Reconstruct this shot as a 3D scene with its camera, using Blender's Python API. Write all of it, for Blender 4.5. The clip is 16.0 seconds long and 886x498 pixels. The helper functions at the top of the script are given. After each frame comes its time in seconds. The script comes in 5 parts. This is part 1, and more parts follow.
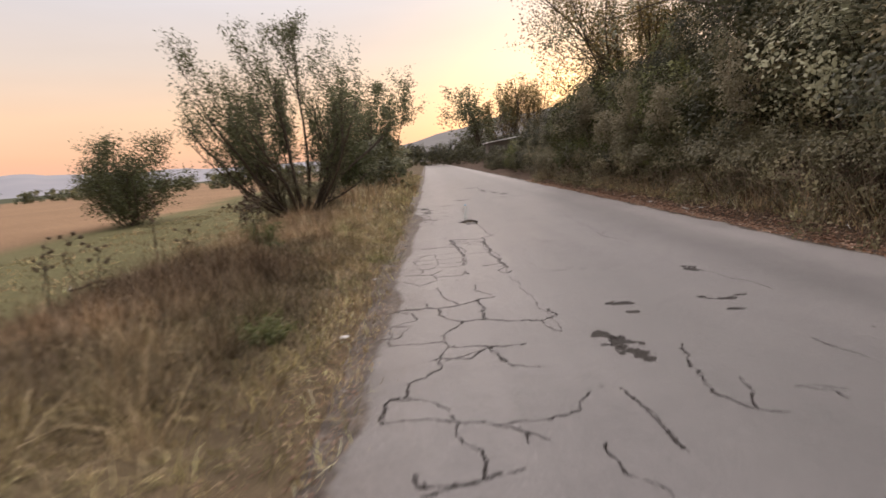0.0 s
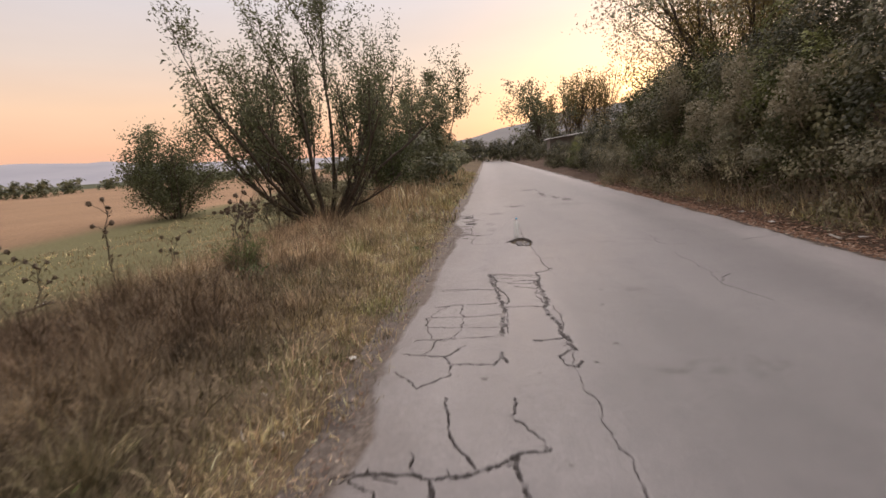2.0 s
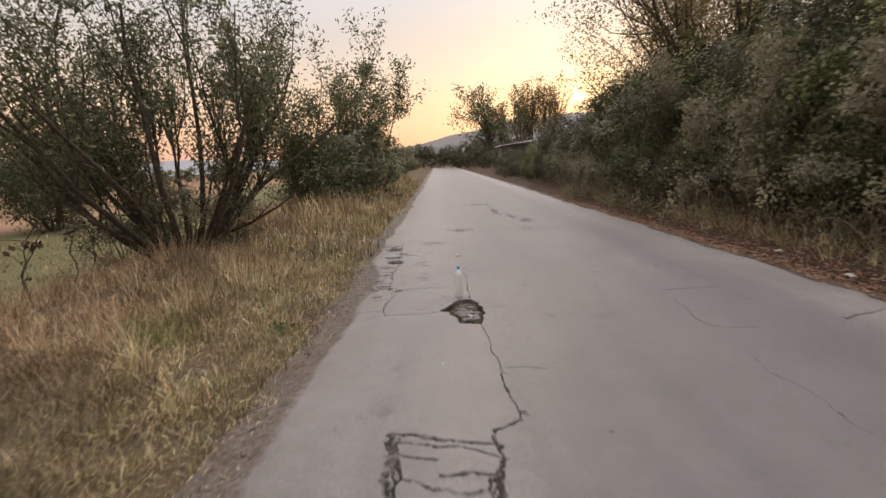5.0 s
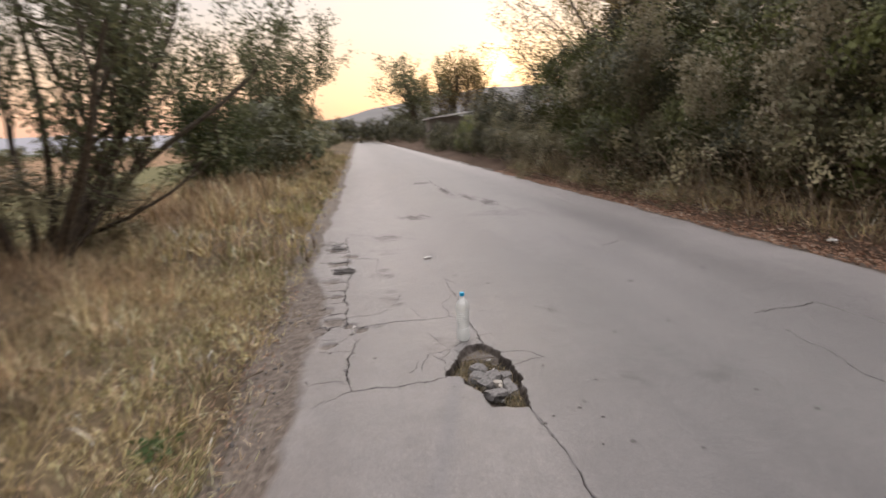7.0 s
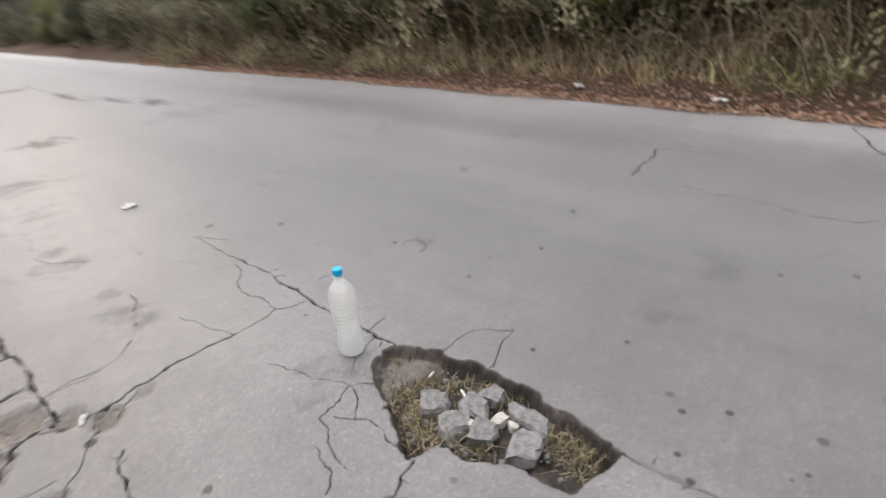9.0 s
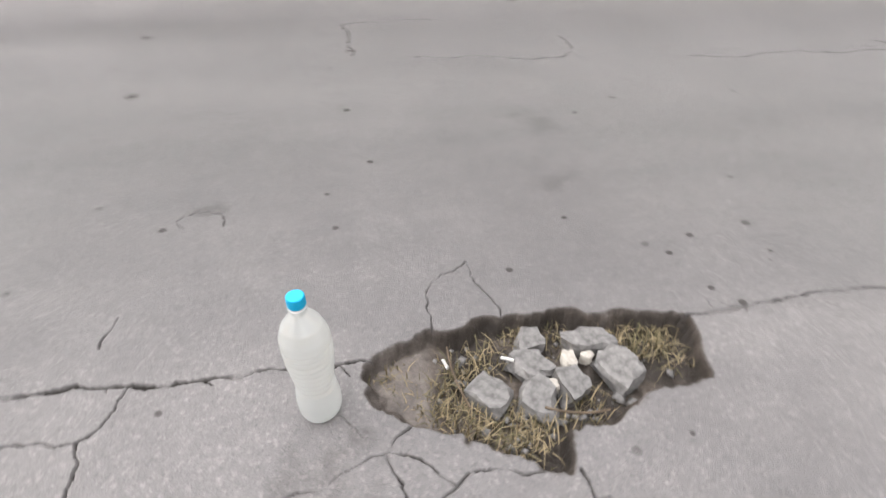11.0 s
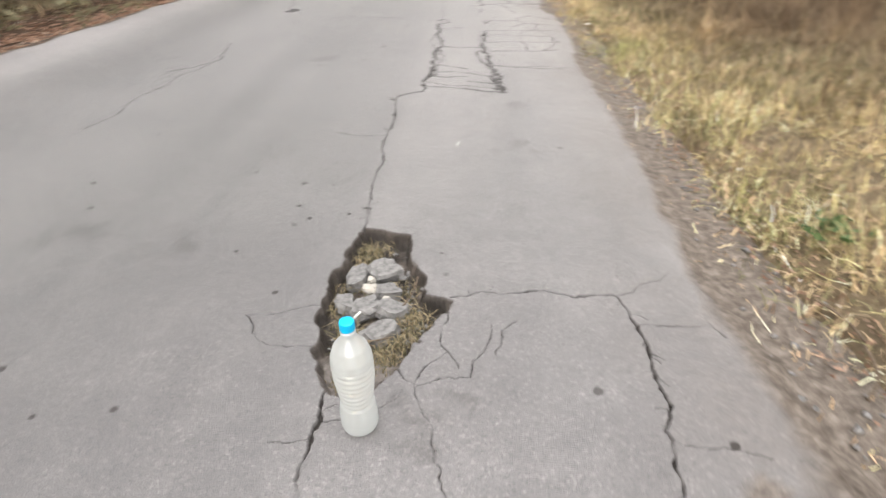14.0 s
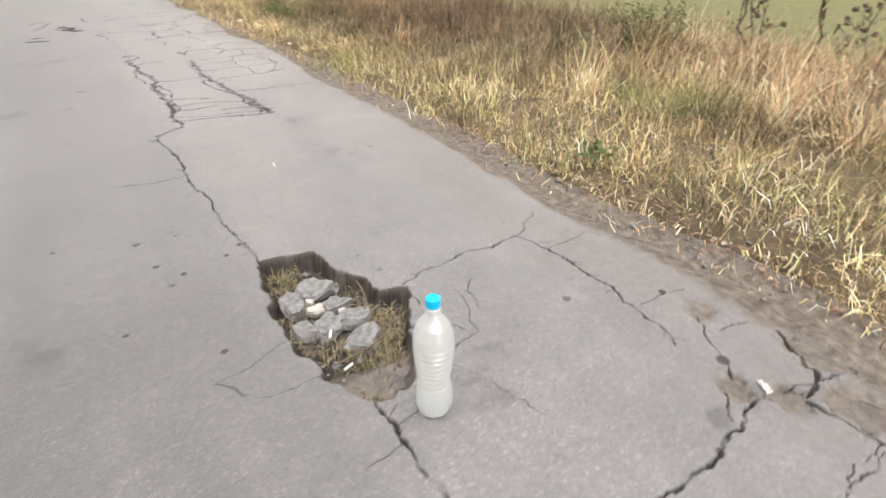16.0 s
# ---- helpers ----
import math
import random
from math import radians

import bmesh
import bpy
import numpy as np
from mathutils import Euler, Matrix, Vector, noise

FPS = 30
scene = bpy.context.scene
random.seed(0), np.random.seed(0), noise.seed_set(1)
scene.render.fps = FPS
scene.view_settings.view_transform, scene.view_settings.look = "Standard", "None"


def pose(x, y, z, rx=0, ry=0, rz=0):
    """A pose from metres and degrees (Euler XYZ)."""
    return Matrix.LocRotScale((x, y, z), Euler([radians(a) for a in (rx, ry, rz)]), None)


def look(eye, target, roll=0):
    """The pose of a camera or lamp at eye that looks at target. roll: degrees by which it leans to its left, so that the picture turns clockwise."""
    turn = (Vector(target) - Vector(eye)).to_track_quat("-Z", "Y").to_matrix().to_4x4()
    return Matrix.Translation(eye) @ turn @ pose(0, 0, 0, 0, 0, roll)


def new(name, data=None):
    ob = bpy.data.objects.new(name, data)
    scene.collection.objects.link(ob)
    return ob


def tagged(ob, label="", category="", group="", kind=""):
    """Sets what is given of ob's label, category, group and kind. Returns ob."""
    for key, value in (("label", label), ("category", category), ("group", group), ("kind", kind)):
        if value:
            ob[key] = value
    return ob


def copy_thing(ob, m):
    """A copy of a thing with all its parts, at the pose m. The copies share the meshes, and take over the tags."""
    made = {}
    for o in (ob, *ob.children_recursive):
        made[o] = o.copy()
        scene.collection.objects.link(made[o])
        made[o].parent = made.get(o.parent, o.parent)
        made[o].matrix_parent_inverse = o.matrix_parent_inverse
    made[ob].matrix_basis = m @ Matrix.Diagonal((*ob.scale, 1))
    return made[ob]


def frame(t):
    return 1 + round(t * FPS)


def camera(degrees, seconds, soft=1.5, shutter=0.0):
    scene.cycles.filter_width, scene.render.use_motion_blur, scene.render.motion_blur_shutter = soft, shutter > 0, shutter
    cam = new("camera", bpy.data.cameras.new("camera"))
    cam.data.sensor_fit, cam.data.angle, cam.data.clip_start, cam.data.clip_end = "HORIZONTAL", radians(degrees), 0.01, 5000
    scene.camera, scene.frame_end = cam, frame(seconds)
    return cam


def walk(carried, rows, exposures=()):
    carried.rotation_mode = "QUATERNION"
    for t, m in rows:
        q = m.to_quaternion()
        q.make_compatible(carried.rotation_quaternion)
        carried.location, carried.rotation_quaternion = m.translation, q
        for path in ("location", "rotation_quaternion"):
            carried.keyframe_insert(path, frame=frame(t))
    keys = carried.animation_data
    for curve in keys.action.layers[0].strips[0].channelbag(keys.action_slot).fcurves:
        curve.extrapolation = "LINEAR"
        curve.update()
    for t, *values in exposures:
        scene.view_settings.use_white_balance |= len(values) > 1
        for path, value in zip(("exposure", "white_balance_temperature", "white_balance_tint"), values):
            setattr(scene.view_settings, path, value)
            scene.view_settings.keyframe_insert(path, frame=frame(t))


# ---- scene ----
# ---- camera and walk ----
cam = camera(82.1, 16.0, soft=1.5, shutter=0.7)
PATH = [
    (0, (0.246, 1.835, 1.313), (0.280, 3.805, 0.964), -4.9),
    (0.5, (0.378, 2.506, 1.320), (0.483, 4.471, 0.963), -4.1),
    (1, (0.473, 3.115, 1.338), (0.444, 5.081, 0.972), -3.7),
    (1.5, (0.479, 3.699, 1.350), (0.380, 5.664, 0.989), -3.4),
    (2, (0.538, 4.267, 1.352), (0.351, 6.228, 1.001), -3.8),
    (2.5, (0.532, 4.825, 1.362), (0.399, 6.791, 1.022), -3.9),
    (3, (0.655, 5.391, 1.382), (0.603, 7.363, 1.055), -4.0),
    (3.5, (0.692, 5.956, 1.349), (0.733, 7.927, 1.008), -3.8),
    (3.7, (0.752, 6.159, 1.390), (0.830, 8.128, 1.047), -3.7),
    (5.8, (0.816, 8.424, 1.344), (0.788, 10.395, 1.004), -2.0),
    (6, (0.771, 8.605, 1.349), (0.766, 10.576, 1.004), -2.0),
    (6.5, (0.623, 9.125, 1.314), (0.709, 11.084, 0.916), -2.2),
    (7, (0.405, 9.575, 1.304), (0.701, 11.501, 0.857), -2.7),
    (7.5, (0.318, 10.107, 1.199), (0.878, 11.954, 0.678), -3.8),
    (8, (0.244, 10.580, 1.130), (1.091, 12.279, 0.502), -4.3),
    (8.3, (0.233, 10.849, 1.112), (1.244, 12.420, 0.397), -4.1),
    (8.5, (0.216, 10.990, 1.096), (1.313, 12.485, 0.345), -4.7),
    (9, (0.216, 11.388, 1.063), (1.495, 12.621, 0.143), -5.0),
    (9.5, (0.208, 11.717, 1.005), (1.625, 12.615, -0.085), -4.4),
    (9.7, (0.237, 11.824, 0.962), (1.692, 12.588, -0.180), -4.2),
    (11.8, (0.390, 12.775, 0.900), (1.656, 11.904, -0.380), 3.5),
    (12, (0.404, 12.857, 0.944), (1.561, 11.846, -0.336), 3.7),
    (12.5, (0.511, 12.953, 0.953), (1.410, 11.670, -0.291), 2.8),
    (13, (0.645, 13.059, 0.931), (1.268, 11.580, -0.262), 1.7),
    (13.5, (0.695, 13.210, 0.962), (1.051, 11.611, -0.186), 0.7),
    (14, (0.744, 13.319, 0.993), (0.827, 11.657, -0.118), -0.1),
    (14.5, (0.931, 13.412, 0.998), (0.681, 11.743, -0.073), -0.2),
    (15, (1.103, 13.368, 0.968), (0.564, 11.760, -0.091), -0.9),
    (15.5, (1.252, 13.313, 0.968), (0.453, 11.812, -0.085), -0.5),
    (16, (1.422, 13.273, 0.936), (0.459, 11.857, -0.099), 0.0),
]
walk(cam, [(t, look(eye, target, roll)) for t, eye, target, roll in PATH],
     exposures=[(0.0, 0.1, 6800, 17), (3.5, 0.03, 6800, 20), (5.9, 0.12, 6650, 12), (6.5, 0.2, 6600, 14), (9.0, 0.85, 6200, 9), (9.6, 0.9, 6300, 10.5), (12.5, 1.36, 6280, 6.5), (14.0, 1.24, 6350, 6.5), (16.0, 1.23, 6420, 7)])

# ---- sky and sun: just after sundown, the glow stands low beyond the wooded bank ----
SUN_AZ, SUN_EL = radians(15.7), radians(6.6)
world = bpy.data.worlds.new("evening_sky")
scene.world = world
world.use_nodes = True
wn, wl = world.node_tree.nodes, world.node_tree.links
wn.clear()
sky = wn.new("ShaderNodeTexSky")
sky.sky_type = "NISHITA"
sky.sun_disc = False
sky.sun_elevation, sky.sun_rotation = SUN_EL, SUN_AZ
sky.air_density, sky.dust_density, sky.ozone_density = 1.0, 2.5, 1.0
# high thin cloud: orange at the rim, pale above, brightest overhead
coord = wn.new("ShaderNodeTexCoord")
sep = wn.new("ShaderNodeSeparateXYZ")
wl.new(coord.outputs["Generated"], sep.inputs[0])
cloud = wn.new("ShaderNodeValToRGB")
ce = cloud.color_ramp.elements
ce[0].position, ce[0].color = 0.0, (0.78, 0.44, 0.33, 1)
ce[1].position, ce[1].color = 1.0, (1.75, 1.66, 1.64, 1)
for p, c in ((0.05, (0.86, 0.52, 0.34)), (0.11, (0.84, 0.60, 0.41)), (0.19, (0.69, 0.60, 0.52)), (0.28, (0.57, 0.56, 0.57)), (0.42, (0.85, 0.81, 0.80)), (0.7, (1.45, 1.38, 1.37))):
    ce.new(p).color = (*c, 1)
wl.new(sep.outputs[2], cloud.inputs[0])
veil = wn.new("ShaderNodeTexNoise")
veil.inputs["Scale"].default_value = 2.2
veil.inputs["Detail"].default_value = 5
stretch = wn.new("ShaderNodeMapping")
stretch.inputs["Scale"].default_value = (1, 1, 5)
wl.new(coord.outputs["Generated"], stretch.inputs[0])
wl.new(stretch.outputs[0], veil.inputs["Vector"])
soft_veil = wn.new("ShaderNodeMapRange")
soft_veil.inputs[3].default_value, soft_veil.inputs[4].default_value = 0.88, 1.12
wl.new(veil.outputs[0], soft_veil.inputs[0])
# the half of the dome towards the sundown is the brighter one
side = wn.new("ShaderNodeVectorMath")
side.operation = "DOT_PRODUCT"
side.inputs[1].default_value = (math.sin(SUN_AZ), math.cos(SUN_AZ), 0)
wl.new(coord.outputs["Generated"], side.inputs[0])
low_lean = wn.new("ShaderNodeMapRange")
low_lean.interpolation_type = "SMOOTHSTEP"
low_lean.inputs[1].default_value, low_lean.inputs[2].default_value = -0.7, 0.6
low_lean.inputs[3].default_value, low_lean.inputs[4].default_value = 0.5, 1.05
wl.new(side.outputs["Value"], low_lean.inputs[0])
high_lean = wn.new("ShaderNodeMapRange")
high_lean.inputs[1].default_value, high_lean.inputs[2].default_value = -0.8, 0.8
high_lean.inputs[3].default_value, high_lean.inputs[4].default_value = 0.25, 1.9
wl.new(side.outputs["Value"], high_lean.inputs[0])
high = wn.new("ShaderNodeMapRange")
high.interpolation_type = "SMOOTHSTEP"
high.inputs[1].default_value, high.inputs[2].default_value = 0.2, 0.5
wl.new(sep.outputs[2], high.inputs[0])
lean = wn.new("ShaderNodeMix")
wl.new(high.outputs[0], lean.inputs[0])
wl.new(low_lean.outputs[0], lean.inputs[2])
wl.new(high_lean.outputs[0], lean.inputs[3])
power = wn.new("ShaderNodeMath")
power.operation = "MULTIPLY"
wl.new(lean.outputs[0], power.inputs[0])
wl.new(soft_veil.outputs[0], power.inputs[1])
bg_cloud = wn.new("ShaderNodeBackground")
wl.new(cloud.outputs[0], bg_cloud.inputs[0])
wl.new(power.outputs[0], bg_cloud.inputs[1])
bg = wn.new("ShaderNodeBackground")
bg.inputs["Strength"].default_value = 0.014
wl.new(sky.outputs[0], bg.inputs[0])
# the low sun itself, a small disc in a wide soft halo
to_sun = wn.new("ShaderNodeVectorMath")
to_sun.operation = "DOT_PRODUCT"
to_sun.inputs[1].default_value = (math.sin(SUN_AZ) * math.cos(SUN_EL), math.cos(SUN_AZ) * math.cos(SUN_EL), math.sin(SUN_EL))
wl.new(coord.outputs["Generated"], to_sun.inputs[0])
above = wn.new("ShaderNodeMath")
above.operation = "MAXIMUM"
above.inputs[1].default_value = 0.0
wl.new(to_sun.outputs["Value"], above.inputs[0])
lobes = []
for sharp, strength in ((60.0, 0.02), (3500.0, 1.5)):
    lobe = wn.new("ShaderNodeMath")
    lobe.operation = "POWER"
    lobe.inputs[1].default_value = sharp
    wl.new(above.outputs[0], lobe.inputs[0])
    gain = wn.new("ShaderNodeMath")
    gain.operation = "MULTIPLY"
    gain.inputs[1].default_value = strength
    wl.new(lobe.outputs[0], gain.inputs[0])
    lobes.append(gain)
glow = wn.new("ShaderNodeMath")
wl.new(lobes[0].outputs[0], glow.inputs[0])
wl.new(lobes[1].outputs[0], glow.inputs[1])
bg_glow = wn.new("ShaderNodeBackground")
bg_glow.inputs[0].default_value = (1.0, 0.7, 0.3, 1)
wl.new(glow.outputs[0], bg_glow.inputs[1])
with_glow = wn.new("ShaderNodeAddShader")
both = wn.new("ShaderNodeAddShader")
wout = wn.new("ShaderNodeOutputWorld")
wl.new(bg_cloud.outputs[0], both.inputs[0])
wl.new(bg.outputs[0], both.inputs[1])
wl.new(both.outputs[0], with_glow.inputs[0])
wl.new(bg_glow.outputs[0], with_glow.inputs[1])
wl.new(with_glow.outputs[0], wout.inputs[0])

sun = new("sun", bpy.data.lights.new("sun", "SUN"))
sun.data.energy, sun.data.angle, sun.data.color = 1.1, radians(3.0), (1.0, 0.74, 0.48)
far_sun = Vector((math.sin(SUN_AZ) * math.cos(SUN_EL), math.cos(SUN_AZ) * math.cos(SUN_EL), math.sin(SUN_EL))) * 100
sun.matrix_world = look(far_sun, (0, 0, 0))


# ---- materials ----
def material(name, rough=0.8, spec=0.3):
    m = bpy.data.materials.new(name)
    m.use_nodes = True
    nt = m.node_tree
    b = nt.nodes["Principled BSDF"]
    b.inputs["Roughness"].default_value = rough
    b.inputs["Specular IOR Level"].default_value = spec
    return m, nt, b


def noise_node(nt, scale, detail=4.0, rough=0.6, stretch=None):
    tc = nt.nodes.new("ShaderNodeTexCoord")
    n = nt.nodes.new("ShaderNodeTexNoise")
    n.inputs["Scale"].default_value = scale
    n.inputs["Detail"].default_value = detail
    n.inputs["Roughness"].default_value = rough
    if stretch:
        mp = nt.nodes.new("ShaderNodeMapping")
        mp.inputs["Scale"].default_value = stretch
        nt.links.new(tc.outputs["Object"], mp.inputs[0])
        nt.links.new(mp.outputs[0], n.inputs["Vector"])
    else:
        nt.links.new(tc.outputs["Object"], n.inputs["Vector"])
    return n


def ramp(nt, source, stops):
    r = nt.nodes.new("ShaderNodeValToRGB")
    e = r.color_ramp.elements
    e[0].position, e[0].color = stops[0][0], (*stops[0][1], 1)
    e[1].position, e[1].color = stops[-1][0], (*stops[-1][1], 1)
    for p, c in stops[1:-1]:
        k = e.new(p)
        k.color = (*c, 1)
    nt.links.new(source, r.inputs[0])
    return r


def mix(nt, kind, fac, a, b):
    m = nt.nodes.new("ShaderNodeMix")
    m.data_type, m.blend_type = "RGBA", kind
    for sock, v in ((m.inputs[0], fac), (m.inputs[6], a), (m.inputs[7], b)):
        if isinstance(v, bpy.types.NodeSocket):
            nt.links.new(v, sock)
        elif isinstance(v, tuple):
            sock.default_value = (*v, 1)
        else:
            sock.default_value = v
    return m.outputs[2]


def attr(nt, name):
    a = nt.nodes.new("ShaderNodeAttribute")
    a.attribute_name = name
    return a


def bump(nt, b, height, strength, dist):
    bp = nt.nodes.new("ShaderNodeBump")
    bp.inputs["Strength"].default_value = strength
    bp.inputs["Distance"].default_value = dist
    nt.links.new(height, bp.inputs["Height"])
    nt.links.new(bp.outputs[0], b.inputs["Normal"])


def simple(name, lo, hi, scale, rough=0.8, bump_s=0.3, bump_d=0.01, spec=0.3, detail=5.0):
    m, nt, b = material(name, rough, spec)
    n = noise_node(nt, scale, detail)
    r = ramp(nt, n.outputs[0], [(0.3, lo), (0.7, hi)])
    nt.links.new(r.outputs[0], b.inputs["Base Color"])
    if bump_s:
        bump(nt, b, n.outputs[0], bump_s, bump_d)
    return m


def leafy(name, rough=0.55, through_light=0.35):
    """Leaf or blade: its tint rides on the mesh, some light passes through."""
    m, nt, b = material(name, rough, 0.25)
    a = attr(nt, "tint")
    nt.links.new(a.outputs["Color"], b.inputs["Base Color"])
    tr = nt.nodes.new("ShaderNodeBsdfTranslucent")
    nt.links.new(a.outputs["Color"], tr.inputs["Color"])
    ms = nt.nodes.new("ShaderNodeMixShader")
    ms.inputs[0].default_value = through_light
    nt.links.new(b.outputs[0], ms.inputs[1])
    nt.links.new(tr.outputs[0], ms.inputs[2])
    nt.links.new(ms.outputs[0], nt.nodes["Material Output"].inputs["Surface"])
    return m


def road_material():
    m, nt, b = material("weathered_asphalt", 0.5, 0.8)
    big = noise_node(nt, 0.9, 5, 0.62)
    streak = noise_node(nt, 1.0, 4, 0.6, (2.2, 0.16, 1))
    grain = noise_node(nt, 240, 3, 0.7)
    mid = noise_node(nt, 14, 6, 0.7)
    c = ramp(nt, big.outputs[0], [(0.28, (0.118, 0.112, 0.112)), (0.72, (0.18, 0.171, 0.17))]).outputs[0]
    st = ramp(nt, streak.outputs[0], [(0.3, (0.72, 0.72, 0.73)), (0.7, (1.18, 1.17, 1.16))]).outputs[0]
    c = mix(nt, "MULTIPLY", 0.85, c, st)
    md = ramp(nt, mid.outputs[0], [(0.3, (0.88, 0.88, 0.88)), (0.7, (1.09, 1.09, 1.09))]).outputs[0]
    c = mix(nt, "MULTIPLY", 0.9, c, md)
    gr = ramp(nt, grain.outputs[0], [(0.3, (0.8, 0.8, 0.8)), (0.7, (1.2, 1.2, 1.2))]).outputs[0]
    c = mix(nt, "MULTIPLY", 0.85, c, gr)
    fleck = noise_node(nt, 62, 5, 0.85)
    fk = ramp(nt, fleck.outputs[0], [(0.27, (0.42, 0.41, 0.40)), (0.40, (0.93, 0.93, 0.93)), (0.57, (1.03, 1.03, 1.03)), (0.70, (1.6, 1.58, 1.55))]).outputs[0]
    c = mix(nt, "MULTIPLY", 0.9, c, fk)
    # single chips of stone in the worn surface
    tc = nt.nodes.new("ShaderNodeTexCoord")
    chips = nt.nodes.new("ShaderNodeTexVoronoi")
    chips.inputs["Scale"].default_value = 140
    nt.links.new(tc.outputs["Object"], chips.inputs["Vector"])
    pick = nt.nodes.new("ShaderNodeSeparateColor")
    nt.links.new(chips.outputs["Color"], pick.inputs[0])
    ch = ramp(nt, pick.outputs[0], [(0.0, (0.62, 0.62, 0.62)), (0.14, (0.9, 0.9, 0.9)), (0.8, (1.0, 1.0, 1.0)), (1.0, (1.6, 1.58, 1.55))]).outputs[0]
    c = mix(nt, "MULTIPLY", 0.6, c, ch)
    blotch = noise_node(nt, 4.2, 7, 0.72)
    bl = ramp(nt, blotch.outputs[0], [(0.3, (0.84, 0.84, 0.85)), (0.7, (1.13, 1.125, 1.12))]).outputs[0]
    c = mix(nt, "MULTIPLY", 0.9, c, bl)
    # worn tone of lanes and dusty rim, with a painted near-to-far light grade
    c = mix(nt, "MULTIPLY", 1.0, c, attr(nt, "wear_and_light").outputs["Color"])
    # dirt of the shoulder and of the hole
    soil_n = noise_node(nt, 30, 6, 0.7)
    soil = ramp(nt, soil_n.outputs[0], [(0.3, (0.05, 0.041, 0.033)), (0.5, (0.13, 0.107, 0.089)), (0.75, (0.25, 0.217, 0.188))]).outputs[0]
    c = mix(nt, "MIX", attr(nt, "dirt").outputs["Fac"], c, soil)
    # dark grime lodged in cracks and oil spots, dark shoulder, painted shade at hole rim
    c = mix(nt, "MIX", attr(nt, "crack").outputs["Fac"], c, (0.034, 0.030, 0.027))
    # pale dust lying on the grains
    clean = nt.nodes.new("ShaderNodeMath")
    clean.operation = "ADD"
    nt.links.new(attr(nt, "dirt").outputs["Fac"], clean.inputs[0])
    nt.links.new(attr(nt, "crack").outputs["Fac"], clean.inputs[1])
    dusty_top = nt.nodes.new("ShaderNodeMapRange")
    dusty_top.inputs[3].default_value, dusty_top.inputs[4].default_value = 0.36, 0.0
    nt.links.new(clean.outputs[0], dusty_top.inputs[0])
    nt.links.new(dusty_top.outputs[0], b.inputs["Sheen Weight"])
    worn_gloss = nt.nodes.new("ShaderNodeMapRange")
    worn_gloss.inputs[3].default_value, worn_gloss.inputs[4].default_value = 0.8, 0.1
    nt.links.new(clean.outputs[0], worn_gloss.inputs[0])
    nt.links.new(worn_gloss.outputs[0], b.inputs["Specular IOR Level"])
    b.inputs["Sheen Roughness"].default_value = 0.45
    b.inputs["Sheen Tint"].default_value = (1.0, 0.98, 0.96, 1)
    nt.links.new(c, b.inputs["Base Color"])
    add = nt.nodes.new("ShaderNodeMath")
    add.operation = "ADD"
    nt.links.new(grain.outputs[0], add.inputs[0])
    nt.links.new(mid.outputs[0], add.inputs[1])
    bump(nt, b, add.outputs[0], 0.5, 0.006)
    return m


def ground_material():
    m, nt, b = material("field_soil", 0.95, 0.1)
    a = attr(nt, "tint")
    n = noise_node(nt, 6, 8, 0.7)
    n2 = noise_node(nt, 60, 4, 0.7)
    v = ramp(nt, n.outputs[0], [(0.3, (0.7, 0.7, 0.7)), (0.7, (1.25, 1.25, 1.25))]).outputs[0]
    v2 = ramp(nt, n2.outputs[0], [(0.3, (0.65, 0.65, 0.65)), (0.7, (1.3, 1.3, 1.3))]).outputs[0]
    c = mix(nt, "MULTIPLY", 1.0, a.outputs["Color"], v)
    c = mix(nt, "MULTIPLY", 0.9, c, v2)
    nt.links.new(c, b.inputs["Base Color"])
    bump(nt, b, n2.outputs[0], 0.6, 0.03)
    return m


M_ROAD = road_material()
M_GROUND = ground_material()
M_GRASS = leafy("dry_grass", 0.8, 0.02)
M_LEAF = leafy("leaf", 0.5, 0.3)
M_BARK = simple("bark", (0.045, 0.036, 0.028), (0.13, 0.105, 0.08), 18, 0.9, 0.8, 0.02)
M_TWIG = simple("dry_stem", (0.06, 0.045, 0.03), (0.16, 0.12, 0.085), 30, 0.9, 0.4, 0.005)
M_STRAW = simple("dead_stem", (0.2, 0.155, 0.11), (0.46, 0.38, 0.28), 25, 0.9, 0.2, 0.003)
M_STONE = simple("broken_asphalt_stone", (0.10, 0.096, 0.093), (0.245, 0.236, 0.228), 45, 0.9, 0.7, 0.006)
M_PALE = simple("pale_limestone", (0.30, 0.275, 0.24), (0.5, 0.47, 0.42), 50, 0.9, 0.6, 0.004)
M_PAPER = simple("crumpled_paper", (0.48, 0.47, 0.45), (0.66, 0.65, 0.63), 40, 0.8, 0.3, 0.003)
M_BLUE = simple("blue_plastic", (0.0, 0.36, 0.66), (0.0, 0.42, 0.74), 60, 0.35, 0.05, 0.001, 0.5)
M_ROOF = simple("white_sheet_metal", (0.62, 0.62, 0.6), (0.8, 0.79, 0.77), 3, 0.5, 0.1, 0.005)
M_WALL = simple("shed_wall", (0.11, 0.095, 0.08), (0.18, 0.16, 0.14), 5, 0.9, 0.3, 0.01)
# both hill greys have the haze of distance mixed into their colour
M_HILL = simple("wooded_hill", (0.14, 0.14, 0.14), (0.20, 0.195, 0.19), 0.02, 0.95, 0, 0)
M_HAZED_HILL = simple("hazed_distant_hill", (0.24, 0.25, 0.28), (0.31, 0.31, 0.34), 0.004, 0.95, 0, 0)


